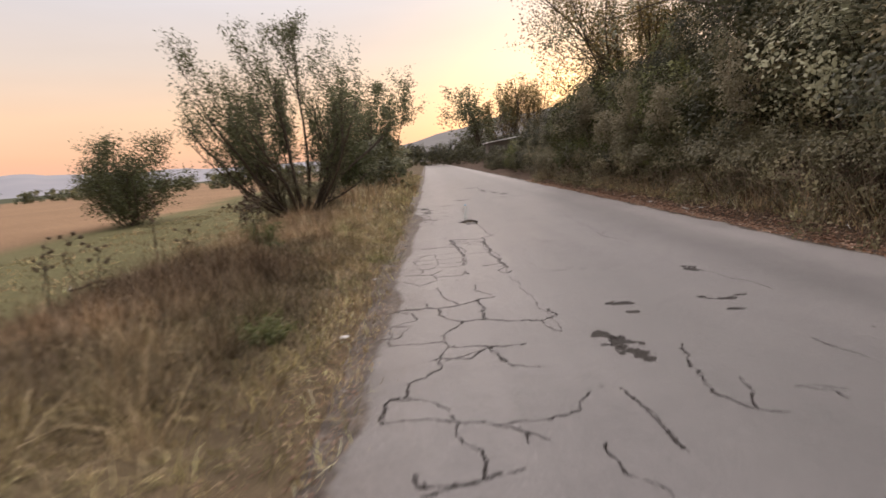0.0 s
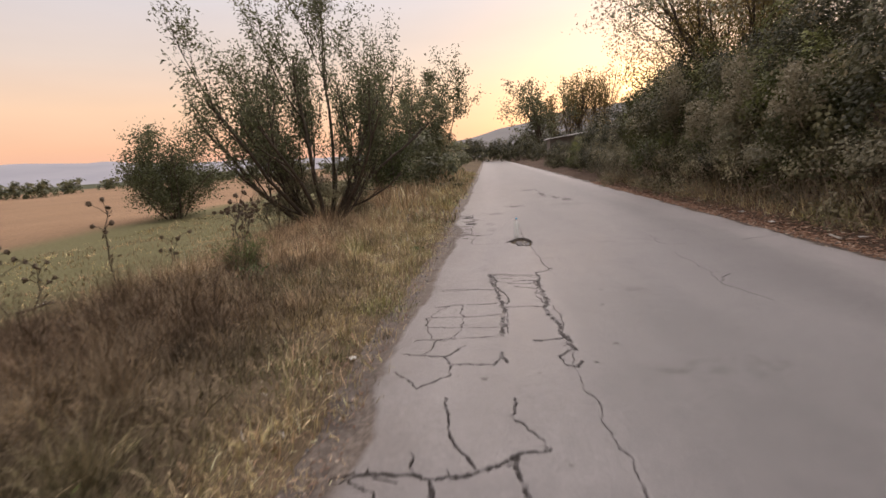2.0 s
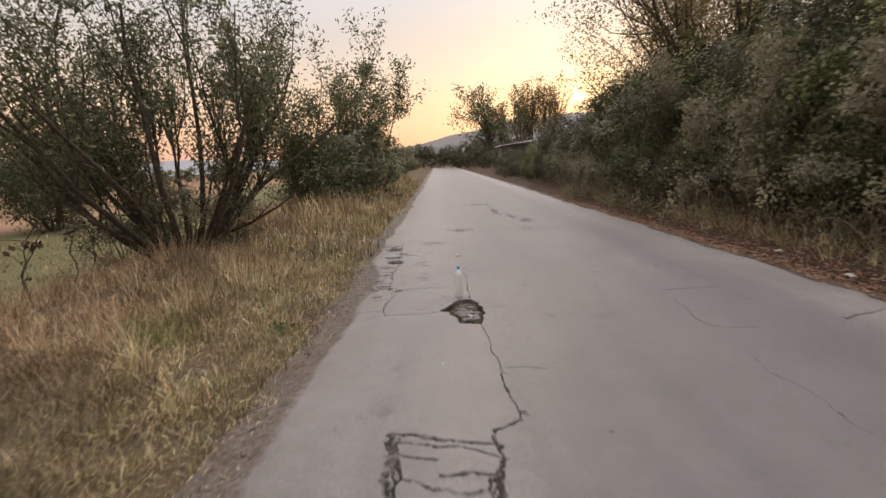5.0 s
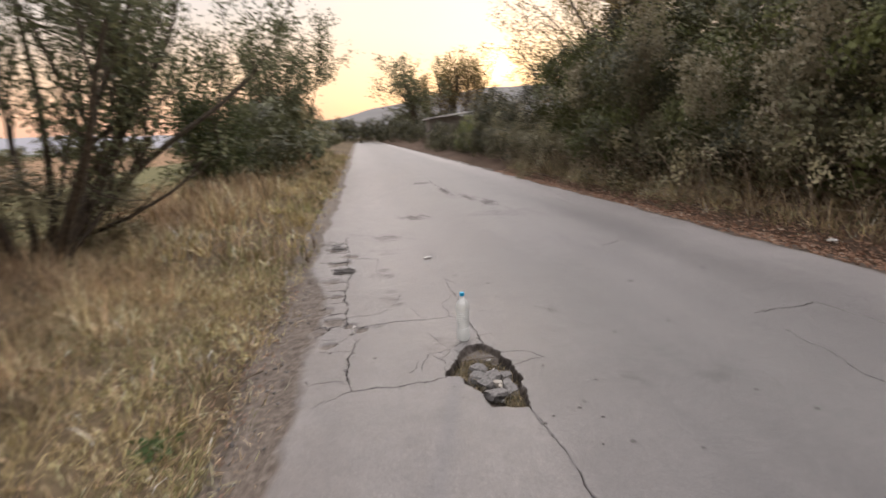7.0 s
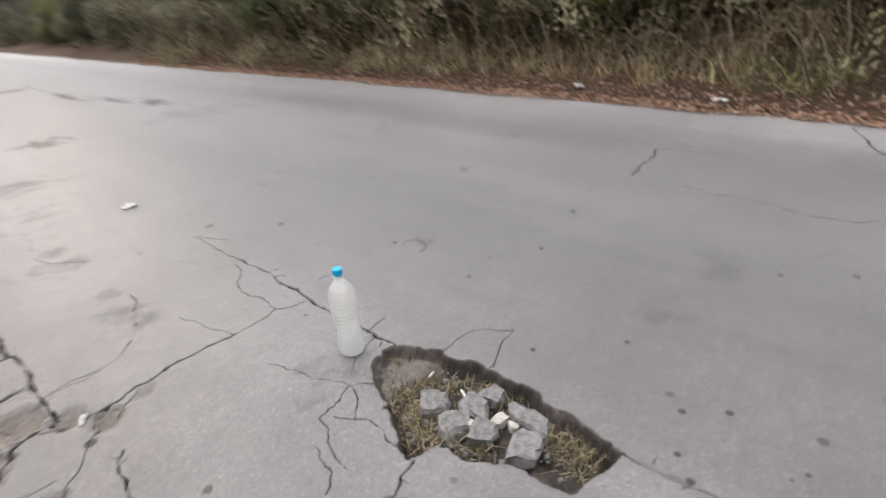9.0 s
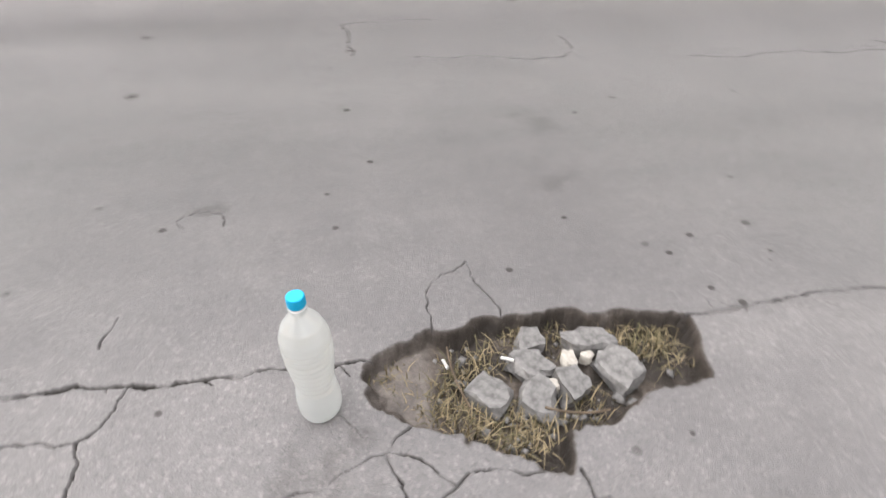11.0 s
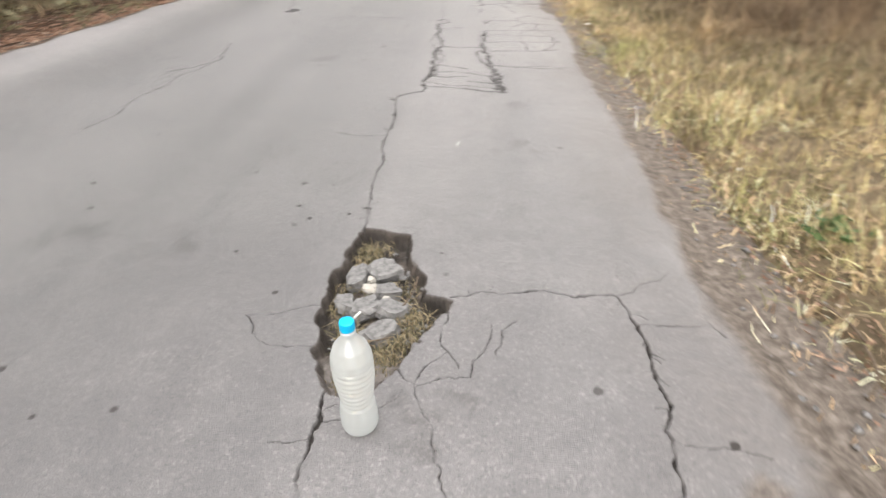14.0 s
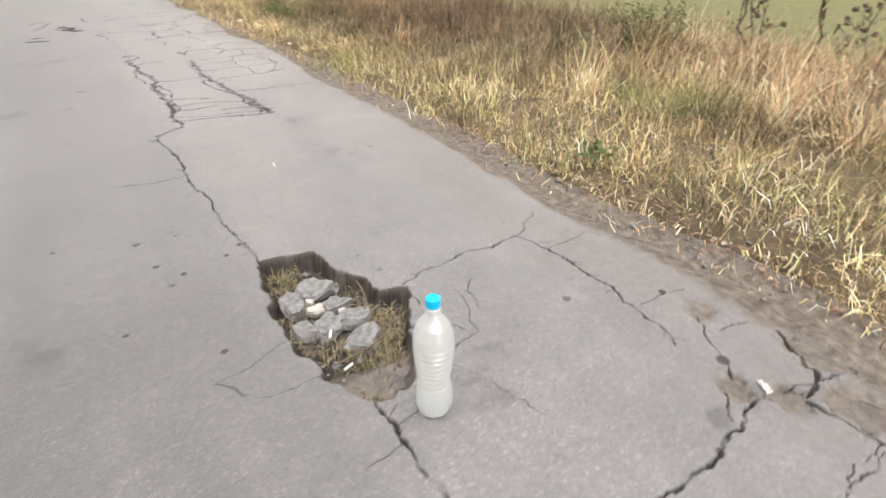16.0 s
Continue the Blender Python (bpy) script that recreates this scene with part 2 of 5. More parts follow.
def blend_shader(nt, fac, a, b):
    ms = nt.nodes.new("ShaderNodeMixShader")
    ms.inputs[0].default_value = fac
    nt.links.new(a, ms.inputs[1])
    nt.links.new(b, ms.inputs[2])
    return ms.outputs[0]


def clear_plastic():
    """Thin clear film, a little frosted: light goes straight through, is spread by the film, or glints."""
    m, nt, b = material("clear_plastic", 0.18, 0.5)
    tr = nt.nodes.new("ShaderNodeBsdfTransparent")
    tr.inputs[0].default_value = (0.98, 0.99, 0.98, 1)
    frost = nt.nodes.new("ShaderNodeBsdfTranslucent")
    frost.inputs[0].default_value = (0.95, 0.975, 0.99, 1)
    gl = nt.nodes.new("ShaderNodeBsdfGlossy")
    gl.inputs["Roughness"].default_value = 0.08
    b.inputs["Base Color"].default_value = (0.93, 0.94, 0.92, 1)
    film = blend_shader(nt, 0.42, tr.outputs[0], frost.outputs[0])
    film = blend_shader(nt, 0.17, film, b.outputs[0])
    nt.links.new(blend_shader(nt, 0.17, film, gl.outputs[0]), nt.nodes["Material Output"].inputs["Surface"])
    return m


def cloudy_water():
    m, nt, b = material("cloudy_water", 0.1, 0.5)
    n = noise_node(nt, 22, 4)
    r = ramp(nt, n.outputs[0], [(0.3, (0.93, 0.955, 0.96)), (0.7, (0.97, 0.985, 0.99))])
    nt.links.new(r.outputs[0], b.inputs["Base Color"])
    tr = nt.nodes.new("ShaderNodeBsdfTranslucent")
    nt.links.new(r.outputs[0], tr.inputs["Color"])
    cl = nt.nodes.new("ShaderNodeBsdfTransparent")
    cl.inputs[0].default_value = (0.975, 0.98, 0.97, 1)
    lens = nt.nodes.new("ShaderNodeBsdfRefraction")
    lens.inputs["Color"].default_value = (0.98, 0.99, 0.98, 1)
    lens.inputs["IOR"].default_value = 1.33
    lens.inputs["Roughness"].default_value = 0.02
    milk = blend_shader(nt, 0.6, b.outputs[0], tr.outputs[0])
    clear = blend_shader(nt, 0.2, cl.outputs[0], lens.outputs[0])
    nt.links.new(blend_shader(nt, 0.72, milk, clear), nt.nodes["Material Output"].inputs["Surface"])
    return m


M_PLASTIC = clear_plastic()
M_WATER = cloudy_water()

# ---- mesh helpers ----
rng = np.random.default_rng(7)


def value_noise(x, y, scale, seed=0):
    """Smooth noise 0..1 on arrays."""
    x, y = np.asarray(x) / scale + seed * 17.3, np.asarray(y) / scale + seed * 9.7
    xi, yi = np.floor(x), np.floor(y)
    fx, fy = x - xi, y - yi
    fx, fy = fx * fx * (3 - 2 * fx), fy * fy * (3 - 2 * fy)

    def h(a, b):
        s = np.sin(a * 127.1 + b * 311.7 + seed * 74.7) * 43758.5453
        return s - np.floor(s)
    return (h(xi, yi) * (1 - fx) + h(xi + 1, yi) * fx) * (1 - fy) + (h(xi, yi + 1) * (1 - fx) + h(xi + 1, yi + 1) * fx) * fy


def fbm(x, y, scale, seed=0, octaves=4):
    s, a, n = 0.0, 1.0, 0.0
    for k in range(octaves):
        s = s + a * value_noise(x, y, scale / 2 ** k, seed + k)
        n += a
        a *= 0.5
    return s / n


def mesh_np(name, verts, faces, mat, parent=None, smooth=False, tint=None, floats=None):
    """An object from arrays; faces all of one size."""
    me = bpy.data.meshes.new(name)
    verts, faces = np.asarray(verts, np.float32), np.asarray(faces, np.int32)
    k = faces.shape[1]
    me.vertices.add(len(verts))
    me.vertices.foreach_set("co", verts.ravel())
    me.loops.add(faces.size)
    me.loops.foreach_set("vertex_index", faces.ravel())
    me.polygons.add(len(faces))
    me.polygons.foreach_set("loop_start", np.arange(0, faces.size, k, dtype=np.int32))
    if smooth:
        me.polygons.foreach_set("use_smooth", np.ones(len(faces), bool))
    if tint is not None:
        a = me.attributes.new("tint", "FLOAT_COLOR", "POINT")
        a.data.foreach_set("color", np.c_[tint, np.ones(len(tint))].astype(np.float32).ravel())
    for key, v in (floats or {}).items():
        if v.ndim == 2:
            a = me.attributes.new(key, "FLOAT_COLOR", "POINT")
            a.data.foreach_set("color", np.c_[v, np.ones(len(v))].astype(np.float32).ravel())
        else:
            a = me.attributes.new(key, "FLOAT", "POINT")
            a.data.foreach_set("value", v.astype(np.float32))
    me.update(calc_edges=True)
    me.materials.append(mat)
    ob = new(name, me)
    if parent:
        ob.parent = parent
    return ob


def part(name, bm, mat, parent=None, label="", smooth=False):
    me = bpy.data.meshes.new(name)
    if smooth:
        for f in bm.faces:
            f.smooth = True
    bm.to_mesh(me)
    bm.free()
    me.materials.append(mat)
    ob = new(name, me)
    if parent:
        ob.parent = parent
    if label:
        ob["label"] = label
    return ob


def grid_faces(nx, ny):
    i = np.arange(nx - 1)[None, :] + nx * np.arange(ny - 1)[:, None]
    i = i.ravel()
    return np.stack([i, i + 1, i + nx + 1, i + nx], 1)


def empty(name, loc):
    e = new(name)
    e.location = loc
    e.empty_display_size = 0.1
    return e


def tubes(lines, sides=5):
    """Tapered tubes along polylines [(points (n,3), radii (n))] as one vertex and face set."""
    vs, fs, base = [], [], 0
    ang = np.arange(sides) * 2 * np.pi / sides
    for pts, rad in lines:
        pts, rad = np.asarray(pts, float), np.asarray(rad, float)
        d = np.gradient(pts, axis=0)
        d /= np.linalg.norm(d, axis=1)[:, None] + 1e-9
        ref = np.where(np.abs(d[:, 2:3]) < 0.9, [[0, 0, 1.0]], [[1.0, 0, 0]])
        u = np.cross(d, ref)
        u /= np.linalg.norm(u, axis=1)[:, None] + 1e-9
        w = np.cross(d, u)
        ring = pts[:, None] + rad[:, None, None] * (np.cos(ang)[None, :, None] * u[:, None] + np.sin(ang)[None, :, None] * w[:, None])
        n = len(pts)
        vs.append(ring.reshape(-1, 3))
        a = base + np.arange(n - 1)[:, None] * sides + np.arange(sides)[None]
        b = base + np.arange(n - 1)[:, None] * sides + (np.arange(sides)[None] + 1) % sides
        fs.append(np.stack([a, b, b + sides, a + sides], 2).reshape(-1, 4))
        base += n * sides
    return np.concatenate(vs), np.concatenate(fs)


def leaf_mesh(centres, size, aspect, tint, r, droop=0.0, face=None, loose=0.7):
    """Folded four-sided leaves at centres, each with its own turn; face: the way their upper sides look."""
    n = len(centres)
    d = r.normal(size=(n, 3))
    d[:, 2] -= droop
    if face is not None:
        up = face + r.normal(size=(n, 3)) * loose
        up /= np.linalg.norm(up, axis=1)[:, None] + 1e-9
        d -= up * np.sum(d * up, axis=1)[:, None]
    d /= np.linalg.norm(d, axis=1)[:, None] + 1e-9
    s = np.cross(d, up if face is not None else r.normal(size=(n, 3)))
    s /= np.linalg.norm(s, axis=1)[:, None] + 1e-9
    nn = np.cross(d, s)
    L = size * r.uniform(0.6, 1.3, (n, 1))
    Wd = L * aspect
    v = np.stack([centres - d * L / 2, centres + s * Wd / 2 + nn * Wd * 0.18, centres + d * L / 2, centres - s * Wd / 2 + nn * Wd * 0.18], 1)
    i = np.arange(n)[:, None] * 4
    f = np.concatenate([i + [0, 1, 2], i + [0, 2, 3]], 1).reshape(-1, 3)
    return v.reshape(-1, 3), f, np.repeat(tint, 4, 0)


def curl_mesh(x, y, z, ox, oy, height, width, lean, tint, r):
    """Blades that rise and curl over along ox, oy, in three lengths."""
    n = len(x)
    out = np.stack([ox, oy, np.zeros(n)], 1)
    a = np.arctan2(oy, ox) + np.pi / 2 + r.normal(size=n) * 0.7
    side = np.stack([np.cos(a), np.sin(a), np.zeros(n)], 1) * (width / 2)[:, None]
    p = np.stack([x, y, z], 1)
    bend, turn = np.clip(r.normal(size=n) * 0.25 + lean * 0.35, 0.0, 1.4), np.clip(lean, 0.05, 1.6)
    rings = []
    for k in range(4):
        if k:
            ang = bend + turn * (k - 1) * 0.62
            p = p + (out * np.sin(ang)[:, None] + np.array([[0, 0, 1.0]]) * np.cos(ang)[:, None]) * (height / 3)[:, None] + r.normal(size=(n, 3)) * (height * 0.085)[:, None]
            p[:, 2] = np.maximum(p[:, 2], z + 0.008)
        rings.append(p)
    v = np.stack([rings[0] - side, rings[0] + side, rings[1] - side * 0.9, rings[1] + side * 0.9, rings[2] - side * 0.6, rings[2] + side * 0.6, rings[3]], 1).reshape(-1, 3)
    i = np.arange(n)[:, None] * 7
    f = np.concatenate([i + [0, 1, 3], i + [0, 3, 2], i + [2, 3, 5], i + [2, 5, 4], i + [4, 5, 6]], 1).reshape(-1, 3)
    return v, f, np.repeat(tint, 7, 0)


def blade_mesh(x, y, z, height, width, lean, tint, r):
    """Bent blades with two joints."""
    n = len(x)
    a = r.uniform(0, 2 * np.pi, n)
    b = r.uniform(0, 2 * np.pi, n)
    side = np.stack([np.cos(a), np.sin(a), np.zeros(n)], 1) * (width / 2)[:, None]
    out = np.stack([np.cos(b), np.sin(b), np.zeros(n)], 1)
    p0 = np.stack([x, y, z], 1)
    up = np.array([[0, 0, 1.0]])
    p1 = p0 + up * (height * 0.55)[:, None] + out * (height * lean * 0.3)[:, None]
    p2 = p0 + up * (height * np.clip(1.0 - 0.45 * lean, 0.15, 1))[:, None] + out * (height * lean)[:, None]
    v = np.stack([p0 - side, p0 + side, p1 + side * 0.8, p1 - side * 0.8, p2], 1).reshape(-1, 3)
    i = np.arange(n)[:, None] * 5
    f = np.concatenate([i + [0, 1, 2], i + [0, 2, 3], i + [3, 2, 4]], 1).reshape(-1, 3)
    return v, f, np.repeat(tint, 5, 0)


def blend(a, b, t):
    t = np.asarray(t)[:, None]
    return np.asarray(a)[None] * (1 - t) + np.asarray(b)[None] * t


# ---- the lie of the land ----
def ground_z(x, y):
    x, y = np.asarray(x, float), np.asarray(y, float)
    z = np.interp(x, [-400, -60, -9, -6, -4.4, -3.0, -1.6, -0.5, -0.2, 4.75, 5.1, 5.8, 7.5, 10, 16, 60, 400],
                  [-3, -1.3, -0.8, -0.65, -0.2, 0.22, 0.14, 0.0, -0.16, -0.16, 0.0, 0.22, 1.3, 2.4, 3.2, 6, 9])
    z = np.where((x > 5.2) & (x < 60), z * np.interp(y, [24, 42], [1.0, 0.45]), z)
    rough = np.clip((np.abs(x - 2.3) - 2.6) / 2, 0, 1)
    z = z + rough * (fbm(x, y, 2.2, 3) - 0.5) * 0.22 + rough * (fbm(x, y, 14, 8) - 0.5) * 0.3
    return z


def lines(*spans):
    out = []
    for a, b, step in spans:
        out.append(np.arange(a, b - step * 0.4, step))
    return np.concatenate(out + [[spans[-1][1]]])


def build_ground():
    xs = lines((-3000, -400, 400), (-400, -60, 20), (-60, -12, 2), (-12, -6, 0.5), (-6, 0, 0.12), (0, 4.6, 0.6), (4.6, 8, 0.15), (8, 20, 0.8), (20, 100, 8), (100, 400, 60), (400, 3000, 400))
    ys = lines((-600, -60, 60), (-60, -4, 4), (-4, 0, 0.5), (0, 22, 0.16), (22, 60, 0.8), (60, 200, 6), (200, 800, 60), (800, 4000, 400))
    X, Y = np.meshgrid(xs, ys)
    x, y = X.ravel(), Y.ravel()
    z = ground_z(x, y)
    # tint of the soil: shoulder, matted straw verge, mown green strip, stubble field, litter under the shrubs
    n1, n2 = fbm(x, y, 1.1, 21), fbm(x, y, 9, 22)
    t = blend((0.085, 0.066, 0.045), (0.17, 0.13, 0.08), n1)
    green = np.array([[0.14, 0.132, 0.065]])
    tan = np.array([[0.27, 0.175, 0.105]])
    g = np.clip((-4.6 - x + (n2 - 0.5) * 2) / 1.0, 0, 1)[:, None]
    t = t * (1 - g) + green * g
    edge = np.interp(y, [6, 18, 60], [-42, -15.5, -20]) + (n2 - 0.5) * 3
    f = np.clip((edge - x) / 1.0, 0, 1)[:, None]
    t = t * (1 - f) + (tan * (0.8 + 0.4 * n2[:, None])) * f
    w = np.clip((-150 - x) / 60, 0, 1)[:, None]
    t = t * (1 - w) + np.array([[0.06, 0.07, 0.04]]) * w
    r = np.clip((x - 4.7) / 0.3, 0, 1)[:, None]
    t = t * (1 - r) + (np.array([[0.095, 0.066, 0.048]]) * (0.6 + 0.8 * n1[:, None])) * r
    v = np.c_[x, y, z]
    ob = mesh_np("ground", v, grid_faces(len(xs), len(ys)), M_GROUND, smooth=True, tint=t)
    tagged(ob, "dry soil verge, green strip and tan stubble field beside the road", "ground", kind="structure")


build_ground()

# ---- the road, its cracks and the hole ----
CRACKS, SPOTS = [], []


def crack(w, *xy, spurs=True):
    """A crack of half width w (metres) through x, y, x, y ..., breaking into ever shorter kinks."""
    p = np.array(xy, float).reshape(-1, 2)
    r = np.random.default_rng(len(CRACKS) % 9973 + 5)
    kink = 0.08 if w >= 0.013 and p[:, 1].max() > 10 else 0.13
    thin = (0.32 if w > 0.0105 else 0.19) if p[0, 1] > 11 else 0.72 if p[:, 1].min() > 8.6 else (0.7 if w > 0.0105 else 0.62)
    if p[:, 0].min() > 2.2 and p[:, 1].min() > 9:
        thin = 0.5
    pts = [p[0]]

    def split(a, b):
        d = float(np.linalg.norm(b - a))
        if d < 0.014:
            pts.append(b)
            return
        m = a + (b - a) * r.uniform(0.35, 0.65) + np.array([-(b - a)[1], (b - a)[0]]) * r.uniform(-1, 1) * kink * min(1.0, (0.15 / d) ** 0.5)
        split(a, m)
        split(m, b)
    for a, b in zip(p[:-1], p[1:]):
        split(a, b)
    wide = 1.0
    for q, e in zip(pts[:-1], pts[1:]):
        wide = 0.72 * wide + 0.28 * r.uniform(0.15, 1.8)
        CRACKS.append((q, e, w * thin * wide))
        if spurs and w >= 0.011 and r.uniform() < 0.05:
            g = (e - q) / (np.linalg.norm(e - q) + 1e-9)
            g = g * r.uniform(0.2, 0.8) + np.array([-g[1], g[0]]) * r.choice((-1, 1)) * r.uniform(0.5, 1)
            t = e + g * r.uniform(0.015, 0.05)
            crack(w * 0.4, *e, *t, spurs=False)


def spot(x, y, rx, ry=None, depth=0.6):
    SPOTS.append((x, y, rx, ry or rx, depth))


HOLE = [(1.12, 11.70), (0.94, 11.75), (0.90, 11.92), (0.85, 12.08), (0.78, 12.12), (0.84, 12.26), (0.89, 12.38),
        (0.97, 12.46), (1.04, 12.49), (1.09, 12.45), (1.14, 12.34), (1.165, 12.18), (1.17, 11.98), (1.14, 11.85)]

# the long joint that runs through the hole
crack(0.013, 1.09, 13.6, 1.08, 13.2, 1.08, 12.97, 1.07, 12.75, 1.08, 12.47)
crack(0.013, 1.12, 11.73, 1.15, 11.36, 1.17, 10.93, 1.18, 10.3, 1.19, 10.09)
crack(0.012, 1.19, 10.09, 1.04, 9.99, 1.03, 9.65)
crack(0.022, 1.03, 9.65, 1.01, 9.36, 1.02, 8.76, 1.03, 8.31, 1.04, 7.93, 1.08, 7.63)
crack(0.0045, 1.08, 7.63, 1.02, 7.04, 1.08, 6.90, 1.07, 6.56, 1.10, 6.11, 1.13, 5.4)
crack(0.020, 0.52, 9.97, 0.53, 9.68, 0.59, 9.17, 0.62, 8.72, 0.61, 8.36, 0.59, 7.98)
crack(0.016, 0.58, 7.63, 0.61, 7.45)
crack(0.010, 0.56, 9.95, 0.57, 9.6, 0.64, 9.2, 0.66, 8.8)
crack(0.008, 0.50, 9.90, 0.8, 9.86, 1.05, 9.74)
crack(0.008, 0.98, 9.6, 0.97, 9.2, 0.98, 8.8)
crack(0.007, 0.62, 8.6, 0.65, 8.3, 0.63, 8.0)
crack(0.007, 1.06, 8.7, 1.09, 8.4, 1.06, 8.1)
# short breaks that split the left rim
crack(0.017, 0.06, 14.21, 0.19, 14.16)
crack(0.017, 0.06, 13.93, 0.18, 13.90)
crack(0.017, 0.09, 13.58, 0.15, 13.57, 0.21, 13.57)
crack(0.017, 0.05, 13.27, 0.12, 13.31, 0.19, 13.32)
crack(0.017, 0.02, 12.89, 0.11, 13.03, 0.21, 13.05)
crack(0.017, 0.05, 13.75, 0.20, 13.74)
crack(0.022, -0.05, 15.45, 0.08, 15.40, 0.19, 15.42)
crack(0.022, -0.1, 15.0, 0.08, 14.95, 0.19, 14.98)
crack(0.017, 0.22, 13.06, 0.21, 13.28, 0.20, 13.58, 0.21, 14.0, 0.21, 14.63, 0.20, 15.24, 0.18, 16.33)
crack(0.02, 0.19, 15.02, 0.35, 15.06, 0.45, 15.02)
# crosswise cracks of the block pattern
crack(0.011, 0.99, 9.50, 0.80, 9.52, 0.59, 9.61, 0.49, 9.92)
crack(0.007, 0.62, 9.31, 0.3, 9.36, 0.06, 9.39)
crack(0.007, 0.00, 8.20, 0.24, 8.18, 0.57, 8.16)
crack(0.005, 0.13, 8.79, -0.02, 8.53, 0.0, 8.21, 0.05, 7.95)
crack(0.008, 0.02, 7.63, 0.09, 7.91, 0.23, 7.96)
crack(0.008, -0.20, 6.21, -0.05, 6.25, 0.09, 6.20)
crack(0.009, -0.15, 5.81, 0.01, 5.79, -0.09, 5.53, -0.22, 5.56)
crack(0.010, 0.15, 5.03, 0.41, 5.01, 0.58, 5.18)
crack(0.009, 0.58, 5.20, 0.61, 4.97, 0.68, 4.83)
crack(0.009, -0.03, 4.54, -0.11, 4.49, -0.10, 4.26)
crack(0.011, 0.35, 3.71, 0.21, 3.71, 0.10, 3.72, 0.08, 3.81)
crack(0.008, 0.45, 4.16, 0.62, 4.05, 0.70, 3.98)
crack(0.010, 1.63, 4.24, 1.71, 4.09, 1.86, 4.02)
crack(0.009, 2.05, 4.25, 2.18, 4.18, 2.19, 4.09)
crack(0.007, 0.28, 4.18, 0.30, 4.02, 0.38, 3.95)
crack(0.007, 0.37, 3.73, 0.55, 3.78)
crack(0.014, 1.06, 9.84, 0.76, 9.92, 0.50, 9.99)
crack(0.009, 0.50, 9.80, 0.75, 9.75)
crack(0.008, 0.02, 9.34, 0.53, 9.31)
crack(0.009, 0.0, 8.76, 0.29, 8.82, 0.57, 8.83)
crack(0.011, 0.76, 9.41, 1.00, 9.28)
crack(0.011, 0.77, 9.63, 1.03, 9.62)
crack(0.009, 0.62, 8.70, 0.99, 8.66)
crack(0.009, -0.03, 8.26, -0.05, 8.45, 0.28, 8.45, 0.25, 8.80)
crack(0.008, 0.28, 8.45, 0.59, 8.50)
crack(0.009, -0.07, 7.90, 0.08, 7.92, 0.26, 7.94, 0.60, 7.94)
crack(0.008, 0.27, 8.41, 0.23, 7.99)
crack(0.013, 0.82, 7.84, 1.03, 7.87)
crack(0.010, -0.12, 7.65, 0.03, 7.61, 0.19, 7.59, 0.32, 7.78)
crack(0.011, 0.19, 7.59, 0.24, 7.43, 0.52, 7.41, 0.58, 7.60)
crack(0.011, 1.07, 7.64, 0.96, 7.54, 0.97, 7.40, 1.05, 7.35, 1.09, 7.44)
crack(0.008, 0.05, 7.09, 0.25, 7.27, 0.24, 7.42)
crack(0.008, -0.12, 7.34, 0.05, 7.09)
crack(0.009, 0.24, 6.97, 0.29, 6.58, 0.42, 6.30)
crack(0.009, 0.63, 6.95, 0.60, 6.73, 0.71, 6.57, 0.76, 6.44)
crack(0.013, 0.42, 6.26, 0.61, 6.40, 0.77, 6.44)
crack(0.012, 0.42, 6.26, 0.23, 6.22, 0.0, 6.26, -0.23, 6.27)
crack(0.008, 0.11, 6.43, 0.16, 6.26)
crack(0.016, 0.61, 6.38, 0.64, 6.10, 0.62, 5.80)
crack(0.012, 0.23, 6.20, 0.23, 6.02, 0.42, 5.80, 0.62, 5.80, 1.04, 5.64, 1.17, 5.72, 1.15, 5.92)
crack(0.011, 0.42, 5.80, 0.28, 5.55, 0.26, 5.38, 0.29, 5.26, 0.58, 5.19, 0.83, 5.20)
crack(0.010, 0.26, 5.38, 0.07, 5.36, -0.14, 5.38)
crack(0.008, -0.14, 5.40, -0.17, 5.82, 0.05, 5.95, 0.0, 6.14, -0.16, 6.24)
crack(0.010, 0.29, 5.26, 0.22, 5.10, 0.22, 4.88, 0.02, 4.72, 0.0, 4.54)
crack(0.009, 0.26, 5.01, 0.40, 5.08, 0.57, 5.19, 0.65, 4.87, 0.85, 4.78)
crack(0.010, 0.0, 4.54, 0.10, 4.50, 0.25, 4.36, 0.27, 4.22)
crack(0.008, 0.10, 4.50, -0.08, 4.53, -0.10, 4.26, 0.27, 4.22)
crack(0.010, 0.27, 4.22, 0.48, 4.15, 0.70, 4.15, 0.92, 4.22, 1.02, 4.40)
crack(0.007, 0.58, 4.12, 0.60, 3.97)
crack(0.010, 0.38, 3.95, 0.36, 3.73, 0.23, 3.70, 0.11, 3.66)
crack(0.009, 0.36, 3.73, 0.45, 3.77)
crack(0.007, 1.04, 5.64, 1.12, 5.35)
crack(0.009, 0.94, 3.91, 0.94, 3.68, 1.06, 3.52)
crack(0.012, 1.20, 4.41, 1.24, 4.08, 1.24, 3.92, 1.25, 3.79)
crack(0.011, 1.80, 4.93, 1.67, 4.59, 1.64, 4.23)
crack(0.010, 2.58, 4.83, 2.65, 4.49)
crack(0.010, 1.85, 4.40, 1.74, 4.08)
crack(0.008, 2.05, 4.25, 2.26, 4.17)
crack(0.016, 2.41, 5.90, 2.55, 5.76, 2.79, 5.86)
crack(0.013, 2.80, 6.97, 2.90, 6.74)
crack(0.008, 2.90, 6.74, 3.0, 6.3, 3.05, 5.9)
crack(0.008, 2.96, 9.57, 2.73, 9.23, 2.88, 8.61)
